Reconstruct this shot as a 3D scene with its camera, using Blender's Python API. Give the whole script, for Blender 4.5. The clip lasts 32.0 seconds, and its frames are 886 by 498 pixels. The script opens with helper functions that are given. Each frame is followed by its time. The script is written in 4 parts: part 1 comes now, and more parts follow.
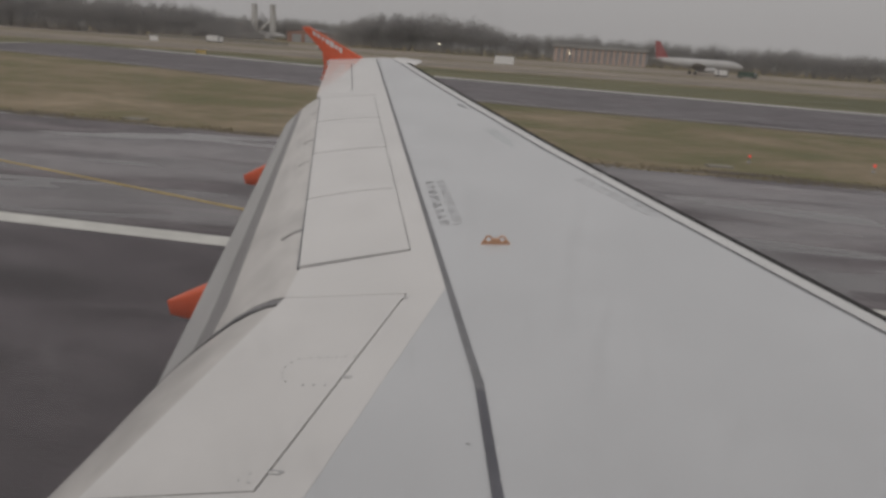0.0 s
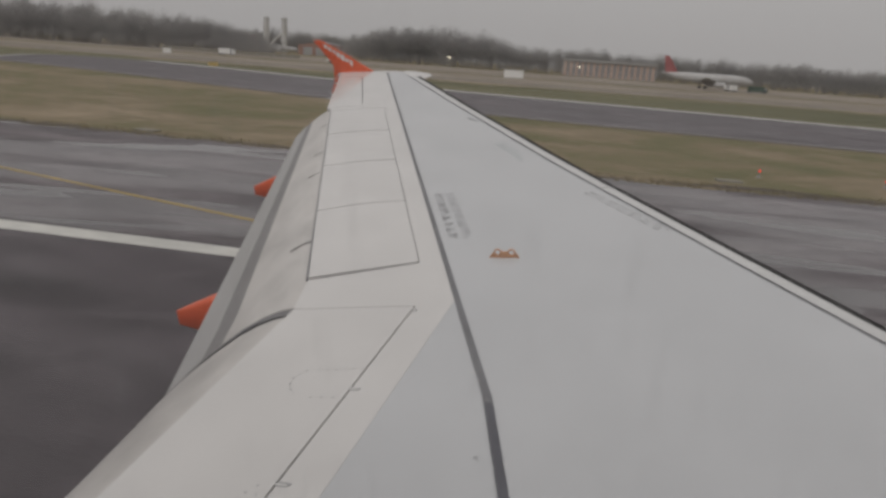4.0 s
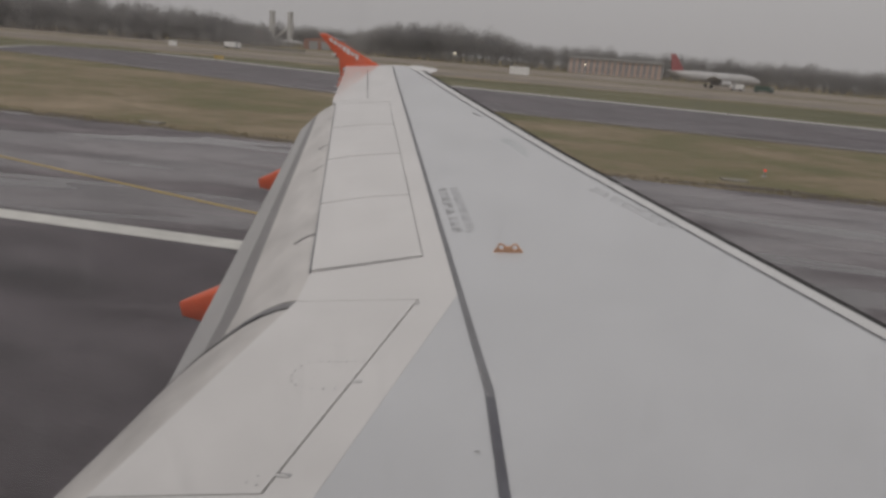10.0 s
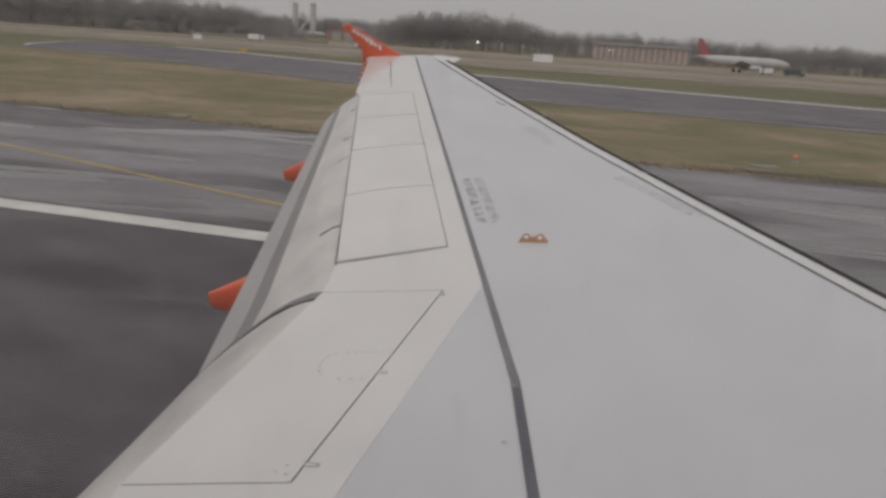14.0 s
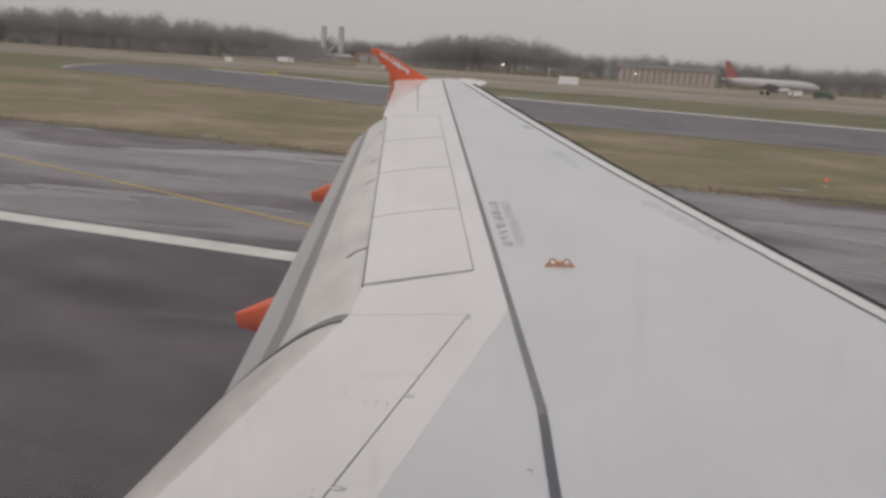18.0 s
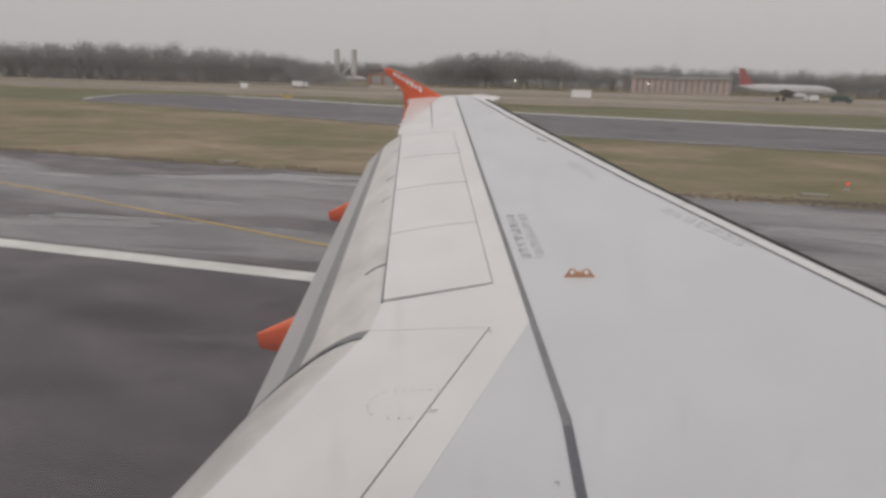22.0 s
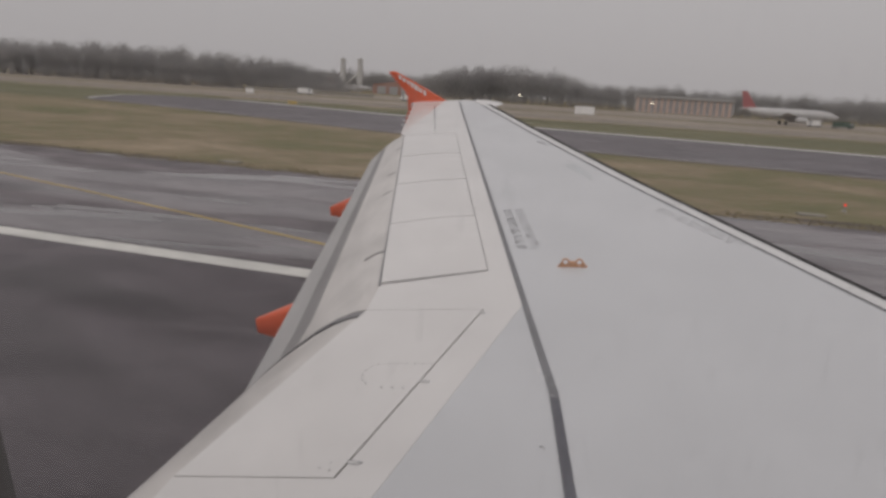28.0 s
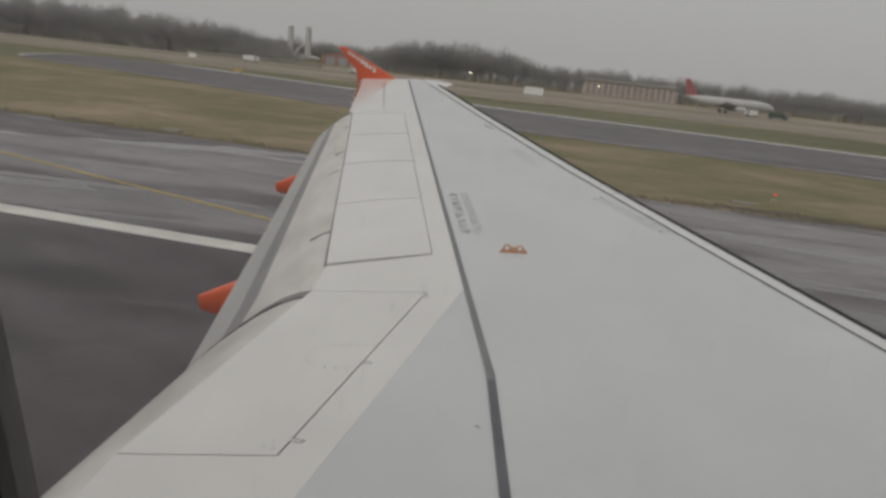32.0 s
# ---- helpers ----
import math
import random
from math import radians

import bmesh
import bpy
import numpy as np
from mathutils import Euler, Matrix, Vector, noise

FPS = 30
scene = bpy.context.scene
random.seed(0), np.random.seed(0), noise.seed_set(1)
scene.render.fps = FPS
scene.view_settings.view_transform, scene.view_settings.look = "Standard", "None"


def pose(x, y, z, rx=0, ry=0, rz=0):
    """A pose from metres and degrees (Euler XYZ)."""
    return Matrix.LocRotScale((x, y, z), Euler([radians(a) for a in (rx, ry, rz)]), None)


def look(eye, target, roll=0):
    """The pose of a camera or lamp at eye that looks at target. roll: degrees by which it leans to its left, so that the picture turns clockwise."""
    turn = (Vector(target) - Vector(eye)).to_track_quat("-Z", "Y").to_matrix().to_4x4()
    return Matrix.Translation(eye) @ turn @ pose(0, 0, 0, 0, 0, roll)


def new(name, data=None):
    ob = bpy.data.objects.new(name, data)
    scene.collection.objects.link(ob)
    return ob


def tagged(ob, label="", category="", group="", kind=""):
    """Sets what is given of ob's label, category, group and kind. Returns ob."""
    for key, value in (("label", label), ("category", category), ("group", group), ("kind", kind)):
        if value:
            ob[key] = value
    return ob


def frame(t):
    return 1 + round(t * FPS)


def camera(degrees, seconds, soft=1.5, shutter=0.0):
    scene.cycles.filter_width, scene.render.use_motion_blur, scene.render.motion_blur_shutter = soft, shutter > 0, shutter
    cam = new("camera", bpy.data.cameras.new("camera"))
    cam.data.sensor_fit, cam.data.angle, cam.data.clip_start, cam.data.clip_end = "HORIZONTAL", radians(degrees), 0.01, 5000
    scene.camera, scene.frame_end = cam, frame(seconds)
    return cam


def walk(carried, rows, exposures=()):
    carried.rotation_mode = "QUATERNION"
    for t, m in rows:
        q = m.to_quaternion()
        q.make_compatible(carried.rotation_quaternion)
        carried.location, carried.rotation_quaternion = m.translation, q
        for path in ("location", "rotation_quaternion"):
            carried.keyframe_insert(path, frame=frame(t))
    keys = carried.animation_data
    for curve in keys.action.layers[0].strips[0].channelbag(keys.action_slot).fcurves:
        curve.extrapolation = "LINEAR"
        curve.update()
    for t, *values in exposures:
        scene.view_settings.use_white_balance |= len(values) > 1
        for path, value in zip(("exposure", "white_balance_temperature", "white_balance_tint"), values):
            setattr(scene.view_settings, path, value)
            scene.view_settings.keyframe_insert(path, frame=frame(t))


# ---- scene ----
cam = camera(67.5, 32.0, soft=3.2)
# seconds, place, turn: a hand-held camera at a cabin window
ROWS = [
    (0.0, 1.2980, 1.1540, 4.6331, 72.946, -3.711, 9.241),
    (0.5, 1.2969, 1.1520, 4.6272, 73.264, -3.411, 9.110),
    (1.0, 1.2969, 1.1580, 4.6271, 73.347, -3.411, 9.330),
    (1.5, 1.2898, 1.1579, 4.6212, 73.536, -3.621, 9.281),
    (2.0, 1.2879, 1.1610, 4.6302, 73.810, -3.760, 9.541),
    (2.5, 1.2930, 1.1560, 4.6332, 74.103, -3.959, 9.792),
    (3.0, 1.2969, 1.1540, 4.6291, 74.365, -3.779, 9.951),
    (3.5, 1.2910, 1.1500, 4.6372, 74.227, -3.958, 10.111),
    (5.5, 1.2919, 1.1509, 4.6242, 73.324, -3.889, 9.891),
    (6.0, 1.2958, 1.1549, 4.6212, 73.476, -3.948, 10.051),
    (6.5, 1.2879, 1.1529, 4.6253, 73.438, -4.158, 10.212),
    (7.0, 1.2918, 1.1549, 4.6182, 73.638, -3.948, 10.181),
    (7.5, 1.2959, 1.1439, 4.6232, 73.780, -4.077, 10.381),
    (8.0, 1.2879, 1.1629, 4.6232, 73.683, -4.427, 10.562),
    (8.5, 1.2878, 1.1609, 4.6172, 73.691, -4.357, 10.422),
    (9.0, 1.2888, 1.1599, 4.6192, 73.351, -4.517, 10.453),
    (9.5, 1.2917, 1.1519, 4.6122, 73.800, -4.527, 10.373),
    (10.0, 1.2887, 1.1589, 4.6132, 73.602, -4.577, 10.523),
    (10.5, 1.2859, 1.1560, 4.6303, 73.343, -4.337, 10.562),
    (11.0, 1.2909, 1.1580, 4.6262, 73.694, -4.197, 10.681),
    (11.5, 1.2820, 1.1380, 4.6344, 73.446, -4.036, 10.821),
    (12.0, 1.2829, 1.1539, 4.6223, 72.292, -3.625, 11.279),
    (12.5, 1.2809, 1.1560, 4.6303, 72.245, -4.382, 12.230),
    (13.0, 1.2729, 1.1629, 4.6234, 72.739, -4.522, 12.570),
    (13.5, 1.2858, 1.1479, 4.6203, 72.787, -3.952, 12.419),
    (14.0, 1.2808, 1.1609, 4.6183, 72.587, -3.602, 12.398),
    (14.5, 1.2881, 1.1530, 4.6393, 72.739, -3.592, 12.558),
    (16.5, 1.2922, 1.1501, 4.6492, 72.550, -3.480, 13.407),
    (17.0, 1.2763, 1.1521, 4.6604, 72.262, -2.939, 13.536),
    (17.5, 1.2562, 1.1301, 4.6488, 72.304, -3.767, 14.467),
    (18.0, 1.2581, 1.1461, 4.6467, 74.235, -3.617, 14.546),
    (18.5, 1.2800, 1.1350, 4.6345, 73.070, -3.866, 14.926),
    (19.0, 1.2592, 1.1391, 4.6487, 72.226, -3.567, 14.576),
    (19.5, 1.2678, 1.1349, 4.6216, 72.021, -3.876, 14.966),
    (20.0, 1.2702, 1.1261, 4.6496, 73.087, -3.765, 15.446),
    (20.5, 1.2771, 1.1291, 4.6445, 73.687, -2.434, 16.183),
    (21.0, 1.2421, 1.1320, 4.6429, 74.733, -1.056, 15.121),
    (21.5, 1.2770, 1.1200, 4.6376, 75.528, -1.037, 14.741),
    (22.0, 1.2588, 1.1449, 4.6167, 75.679, -1.485, 15.581),
    (22.5, 1.2676, 1.1528, 4.6015, 71.994, -0.749, 13.651),
    (23.0, 1.2244, 1.1993, 4.5068, 73.644, -1.561, 12.893),
    (23.5, 1.2510, 1.1292, 4.4728, 72.692, -1.509, 13.562),
    (24.0, 1.2677, 1.0620, 4.4480, 74.640, -3.096, 14.905),
    (24.5, 1.2737, 1.0260, 4.4481, 73.285, -2.894, 16.044),
    (25.0, 1.2835, 0.9839, 4.4272, 76.179, -3.734, 16.365),
    (25.5, 1.3023, 0.9719, 4.4180, 76.386, -3.212, 17.643),
    (27.5, 1.3354, 0.9369, 4.4248, 74.117, -2.421, 18.481),
    (28.0, 1.3405, 0.9329, 4.4318, 76.674, -3.464, 15.985),
    (28.5, 1.3576, 0.9120, 4.4397, 75.356, -4.220, 13.139),
    (29.0, 1.3688, 0.8900, 4.4526, 74.111, -3.576, 15.026),
    (29.5, 1.3658, 0.8451, 4.4579, 73.104, -5.887, 14.501),
    (30.0, 1.3560, 0.8022, 4.4742, 75.080, -7.043, 11.977),
    (30.5, 1.3550, 0.8261, 4.4731, 74.153, -6.042, 12.185),
    (31.0, 1.3599, 0.8471, 4.4630, 74.243, -6.041, 12.923),
    (31.5, 1.3673, 0.8293, 4.4970, 73.883, -5.951, 12.873),
    (32.0, 1.3737, 0.8145, 4.5330, 74.979, -6.023, 11.815),
]
EXPOSURES = [(0.0, -0.08, 6500, 10), (3.0, 0.02, 6500, 10), (6.0, -0.03, 6500, 9), (8.0, -0.05, 6500, 10), (10.0, -0.01, 6500, 11), (12.0, 0.06, 6500, 11), (14.0, 0.1, 6500, 11), (17.0, 0.29, 6500, 11), (19.0, 0.34, 6500, 12), (20.0, 0.25, 6500, 11), (21.5, 0.42, 6500, 12), (22.2, 0.37, 6500, 12), (23.0, 0.0, 6500, 13), (24.0, -0.1, 6500, 13), (25.5, -0.05, 6500, 13), (28.0, 0.12, 6500, 13), (29.0, 0.06, 6500, 11), (32.0, 0.06, 6500, 6)]
walk(cam, [(r[0], pose(*r[1:])) for r in ROWS], EXPOSURES)

# ---- world and light: a dull overcast winter day ----
world = bpy.data.worlds.new("overcast_sky")
scene.world = world
world.use_nodes = True
wn, wl = world.node_tree.nodes, world.node_tree.links
sky = wn.new("ShaderNodeTexSky")
sky.sky_type = "NISHITA"
sky.sun_disc = False
sky.sun_elevation, sky.sun_rotation = radians(38), radians(200)
sky.dust_density, sky.air_density, sky.ozone_density = 6.0, 1.0, 1.0
grey = wn.new("ShaderNodeHueSaturation")
grey.inputs["Saturation"].default_value = 0.08
cloud = wn.new("ShaderNodeMix")
cloud.data_type = "RGBA"
cloud.inputs[0].default_value = 0.85
cloud.inputs[7].default_value = (4.05, 3.9, 3.85, 1)
wl.new(sky.outputs[0], grey.inputs["Color"])
wl.new(grey.outputs[0], cloud.inputs[6])
wl.new(cloud.outputs[2], wn["Background"].inputs[0])
wn["Background"].inputs[1].default_value = 0.1
sun_data = bpy.data.lights.new("sun", "SUN")
sun_data.energy, sun_data.angle, sun_data.color = 0.5, radians(30), (1.0, 0.97, 0.93)
sun = new("sun", sun_data)
sun.matrix_world = look((0, 0, 60), (8, 22, 0))


# ---- materials ----
def material(name, base, rough=0.5, metal=0.0, vary=0.12, scale=3.0, grain=40.0, bump=0.0, stretch=(1, 1, 1), spec=0.5, tint=None):
    """A paint or ground with two scales of variation in colour, gloss and relief."""
    m = bpy.data.materials.new(name)
    m.use_nodes = True
    nt, b = m.node_tree, m.node_tree.nodes["Principled BSDF"]
    N, Lk = nt.nodes.new, nt.links.new
    co = N("ShaderNodeTexCoord")
    mp = N("ShaderNodeMapping")
    mp.inputs["Scale"].default_value = stretch
    Lk(co.outputs["Object"], mp.inputs[0])
    n1, n2 = N("ShaderNodeTexNoise"), N("ShaderNodeTexNoise")
    n1.inputs["Scale"].default_value, n2.inputs["Scale"].default_value = scale, grain
    n1.inputs["Detail"].default_value, n2.inputs["Detail"].default_value = 4, 3
    Lk(mp.outputs[0], n1.inputs["Vector"])
    Lk(mp.outputs[0], n2.inputs["Vector"])
    add = N("ShaderNodeMath")
    add.operation = "MULTIPLY_ADD"
    add.inputs[1].default_value = 0.35
    Lk(n2.outputs["Fac"], add.inputs[0])
    Lk(n1.outputs["Fac"], add.inputs[2])
    ramp = N("ShaderNodeValToRGB")
    lo = [c * (1 - vary) for c in base]
    hi = [min(1, c * (1 + vary)) for c in (tint or base)]
    ramp.color_ramp.elements[0].position, ramp.color_ramp.elements[1].position = 0.42, 0.92
    ramp.color_ramp.elements[0].color, ramp.color_ramp.elements[1].color = (*lo, 1), (*hi, 1)
    Lk(add.outputs[0], ramp.inputs[0])
    Lk(ramp.outputs[0], b.inputs["Base Color"])
    rr = N("ShaderNodeMapRange")
    rr.inputs[3].default_value, rr.inputs[4].default_value = rough * 0.8, min(1, rough * 1.2)
    Lk(n1.outputs["Fac"], rr.inputs[0])
    Lk(rr.outputs[0], b.inputs["Roughness"])
    b.inputs["Metallic"].default_value = metal
    b.inputs["Specular IOR Level"].default_value = spec
    if bump:
        bp = N("ShaderNodeBump")
        bp.inputs["Strength"].default_value = bump
        bp.inputs["Distance"].default_value = 0.02
        Lk(n2.outputs["Fac"], bp.inputs["Height"])
        Lk(bp.outputs[0], b.inputs["Normal"])
    return m


def wet_asphalt(name, dark, light, wet, sx, blotch=0.25, pool=0.06):
    """Asphalt with damp blotches and shallow pools: where water stands the film is smooth and the stone below is darker."""
    m = material(name, dark, 0.8, 0, 0.3, 0.4, 16.0, 0.5, (sx * 2, 1, 1), 0.4, light)
    nt, b = m.node_tree, m.node_tree.nodes["Principled BSDF"]
    N, Lk = nt.nodes.new, nt.links.new
    co = N("ShaderNodeTexCoord")

    def field(stretch, scale, detail, twist, lo, hi, a, z):
        mp, n, r = N("ShaderNodeMapping"), N("ShaderNodeTexNoise"), N("ShaderNodeMapRange")
        mp.inputs["Scale"].default_value = stretch
        n.inputs["Scale"].default_value, n.inputs["Detail"].default_value, n.inputs["Distortion"].default_value = scale, detail, twist
        r.inputs[1].default_value, r.inputs[2].default_value, r.inputs[3].default_value, r.inputs[4].default_value = lo, hi, a, z
        Lk(co.outputs["Object"], mp.inputs[0])
        Lk(mp.outputs[0], n.inputs["Vector"])
        Lk(n.outputs["Fac"], r.inputs[0])
        return r.outputs[0]
    damp = field((0.06, 0.24, 1), 1.0, 5, 0.9, 0.43, 0.55, 0.0, wet)
    pools = field((0.1, 0.42, 1), 0.8, 7, 1.6, 0.56, 0.60, 0.0, 1.0)
    spots = field((0.5, 0.9, 1), 0.9, 6, 0.6, 0.36, 0.66, 1 - blotch, 1 + blotch)
    top = N("ShaderNodeMath")
    top.operation = "MAXIMUM"
    Lk(damp, top.inputs[0])
    lift = N("ShaderNodeMath")
    lift.operation = "MULTIPLY"
    lift.inputs[1].default_value = min(1.0, wet * 1.35)
    Lk(pools, lift.inputs[0])
    Lk(lift.outputs[0], top.inputs[1])
    Lk(top.outputs[0], b.inputs["Coat Weight"])
    cr = N("ShaderNodeMapRange")
    cr.inputs[3].default_value, cr.inputs[4].default_value = 0.26, pool
    Lk(pools, cr.inputs[0])
    Lk(cr.outputs[0], b.inputs["Coat Roughness"])
    # blotches and the darker stone under water
    old = b.inputs["Base Color"].links[0].from_socket
    soak = N("ShaderNodeMapRange")
    soak.inputs[3].default_value, soak.inputs[4].default_value = 1.0, 1 - 0.4 * min(1.0, 1.3 * wet)
    Lk(pools, soak.inputs[0])
    both = N("ShaderNodeMath")
    both.operation = "MULTIPLY"
    Lk(spots, both.inputs[0])
    Lk(soak.outputs[0], both.inputs[1])
    mul = N("ShaderNodeVectorMath")
    mul.operation = "SCALE"
    Lk(old, mul.inputs[0])
    Lk(both.outputs[0], mul.inputs["Scale"])
    Lk(mul.outputs[0], b.inputs["Base Color"])
    return m


BOX = material("wing_grey_paint", (0.624, 0.632, 0.648), 0.07, 0, 0.05, 0.9, 9.0)
LIGHT = material("light_panel_paint", (0.765, 0.747, 0.733), 0.08, 0, 0.05, 1.3, 12.0)
SLAT = material("slat_paint", (0.69, 0.685, 0.68), 0.2, 0, 0.05, 1.3, 12.0)
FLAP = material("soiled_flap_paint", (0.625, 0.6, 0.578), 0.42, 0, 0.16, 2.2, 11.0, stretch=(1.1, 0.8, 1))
TAIL = material("flap_tail_grey", (0.47, 0.465, 0.46), 0.4, 0, 0.08, 2.0, 12.0)
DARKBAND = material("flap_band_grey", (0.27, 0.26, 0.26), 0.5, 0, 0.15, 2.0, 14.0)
RIB = material("grey_flap_rib", (0.24, 0.235, 0.24), 0.6, 0, 0.3, 5.0, 30.0)
SEAL = material("sealant_and_edge_grey", (0.2, 0.2, 0.21), 0.55, 0, 0.2, 2.5, 24.0)
SEALIN = material("blue_grey_sealant", (0.125, 0.125, 0.145), 0.5, 0, 0.25, 2.5, 24.0)
# near-black that paints the shade inside panel gaps
GAP = material("gap_shade_black", (0.022, 0.022, 0.024), 0.9, 0, 0.2, 3.0, 20.0)
ORANGE = material("orange_paint", (0.76, 0.135, 0.055), 0.35, 0, 0.08, 2.5, 16.0)
HOOK = material("anodised_orange_metal", (0.66, 0.37, 0.22), 0.4, 0.2, 0.1, 20.0, 90.0)
NOSE = material("nose_shade_black", (0.03, 0.028, 0.028), 0.9, 0, 0.2, 3.0, 18.0, spec=0.1)
SMUDGE = material("damp_grey_paint", (0.53, 0.545, 0.56), 0.22, 0, 0.06, 2.0, 12.0)
INK = material("grey_stencil_ink", (0.42, 0.42, 0.43), 0.5, 0, 0.15, 8.0, 60.0)
FAINT = material("worn_stencil_ink", (0.53, 0.53, 0.54), 0.5, 0, 0.12, 8.0, 60.0)
WHITE = material("white_paint", (0.8, 0.79, 0.77), 0.45, 0, 0.06, 2.0, 20.0)
STEEL = material("dull_steel", (0.42, 0.42, 0.42), 0.4, 0.8, 0.1, 8.0, 60.0)
SEALRUB = material("dark_grey_rubber", (0.11, 0.1, 0.095), 0.6, 0, 0.2, 20.0, 80.0)
RUBBER = material("black_rubber", (0.03, 0.03, 0.032), 0.6, 0, 0.2, 20.0, 80.0)
CABIN = material("cabin_plastic", (0.62, 0.61, 0.6), 0.55, 0, 0.04, 6.0, 60.0, 0.05)
RUNWAY = wet_asphalt("runway_asphalt", (0.077, 0.066, 0.073), (0.112, 0.098, 0.106), 0.12, 0.12, 0.2, 0.24)
SHOULDER = wet_asphalt("wet_shoulder_asphalt", (0.108, 0.094, 0.103), (0.176, 0.157, 0.163), 0.72, 0.14, 0.2)
EXITWAY = wet_asphalt("exit_taxiway_asphalt", (0.108, 0.096, 0.105), (0.148, 0.132, 0.141), 0.16, 0.1)
TAXI = wet_asphalt("taxiway_asphalt", (0.21, 0.18, 0.155), (0.29, 0.245, 0.21), 0.12, 0.1)
LINE = material("runway_white_paint", (0.66, 0.65, 0.61), 0.6, 0, 0.2, 0.9, 14.0, 0.2)
YELLOW = material("taxi_yellow_paint", (0.52, 0.38, 0.12), 0.6, 0, 0.2, 1.2, 14.0, 0.2)
GRASS = material("winter_grass", (0.13, 0.126, 0.068), 0.95, 0, 0.1, 0.09, 1.1, 0.4, (0.7, 1, 1), 0.2, (0.33, 0.262, 0.182))
ramp = [n for n in GRASS.node_tree.nodes if n.type == "VALTORGB"][0].color_ramp
ramp.elements[0].position, ramp.elements[1].position = 0.5, 0.82
for pos, tone in ((0.565, (0.168, 0.158, 0.079)), (0.64, (0.2, 0.176, 0.097)), (0.7, (0.25, 0.202, 0.131))):
    ramp.elements.new(pos).color = (*tone, 1)
for n in GRASS.node_tree.nodes:
    if n.type == "TEX_NOISE":
        n.inputs["Detail"].default_value, n.inputs["Roughness"].default_value, n.inputs["Distortion"].default_value = 9, 0.74, 0.5
SOIL = material("dark_wet_soil", (0.105, 0.084, 0.066), 0.9, 0, 0.3, 0.6, 6.0, 0.4)
BLADES = material("dry_grass_blades", (0.19, 0.185, 0.09), 0.9, 0, 0.2, 0.16, 2.2, 0, (0.06, 1, 1), 0.2, (0.29, 0.23, 0.15))
# far haze is put into the twigs' unusually pale base colour
BARK = material("haze_pale_twigs", (0.4, 0.395, 0.4), 0.95, 0, 0.16, 0.035, 0.3, 0, (1, 1, 1), 0.1, (0.42, 0.41, 0.4))
for leaf, tone in ((BLADES, (0.3, 0.26, 0.16, 1)), (BARK, (0.44, 0.42, 0.4, 1))):
    nt = leaf.node_tree
    thin, blend = nt.nodes.new("ShaderNodeBsdfTranslucent"), nt.nodes.new("ShaderNodeMixShader")
    thin.inputs[0].default_value = tone
    blend.inputs[0].default_value = 0.5
    nt.links.new(nt.nodes["Principled BSDF"].outputs[0], blend.inputs[1])
    nt.links.new(thin.outputs[0], blend.inputs[2])
    nt.links.new(blend.outputs[0], nt.nodes["Material Output"].inputs[0])
GREENGRASS = material("green_winter_grass", (0.118, 0.122, 0.066), 0.95, 0, 0.14, 0.06, 0.9, 0.3, (0.5, 1, 1), 0.2, (0.19, 0.175, 0.105))
# dry grass colour, lifted and greyed to take in some haze
DRYGRASS = material("pale_rough_grass", (0.26, 0.224, 0.18), 0.95, 0, 0.2, 0.05, 0.9, 0.3, (0.4, 1, 1), 0.2, (0.34, 0.297, 0.25))
CONCRETE = material("pale_concrete", (0.4, 0.39, 0.38), 0.8, 0, 0.12, 0.2, 2.0, 0.2)
SLABS = material("mossy_concrete", (0.27, 0.25, 0.21), 0.85, 0, 0.25, 1.5, 9.0, 0.3)
# pale concrete; on the towers and cabs the paleness stands for haze
PALE = material("pale_concrete_and_haze", (0.56, 0.55, 0.54), 0.8, 0, 0.1, 0.2, 2.0, 0.2)
ROOF = material("grey_metal_roof", (0.3, 0.31, 0.32), 0.5, 0.2, 0.1, 0.2, 3.0)
# glazing and piers of the terminal are lightened in colour for haze
DARKGLASS = material("haze_greyed_glazing", (0.35, 0.35, 0.36), 0.15, 0, 0.1, 0.5, 4.0)
TERRA = material("haze_paled_piers", (0.55, 0.42, 0.36), 0.7, 0, 0.12, 0.3, 3.0)
# red brick with distance haze mixed into its colour
BRICKRED = material("haze_paled_red_brick", (0.36, 0.22, 0.18), 0.8, 0, 0.12, 0.2, 2.0)
# airliner white and red, dulled in colour as haze would dull them
DULL = material("haze_dulled_white", (0.52, 0.51, 0.5), 0.5, 0, 0.1, 0.4, 3.0)
REDTAIL = material("haze_dulled_red", (0.38, 0.13, 0.13), 0.4, 0, 0.1, 1.0, 6.0)


# ---- helpers ----
def part(name, bm, mat, parent=None, label="", category="", group="", kind=""):
    me = bpy.data.meshes.new(name)
    bmesh.ops.recalc_face_normals(bm, faces=bm.faces)
    bm.to_mesh(me)
    bm.free()
    for m in mat if isinstance(mat, (list, tuple)) else [mat]:
        me.materials.append(m)
    ob = new(name, me)
    ob.parent = parent
    return tagged(ob, label, category, group, kind)


def smooth(ob, angle=40):
    for p in ob.data.polygons:
        p.use_smooth = True
    ob.data.set_sharp_from_angle(angle=radians(angle))
    return ob


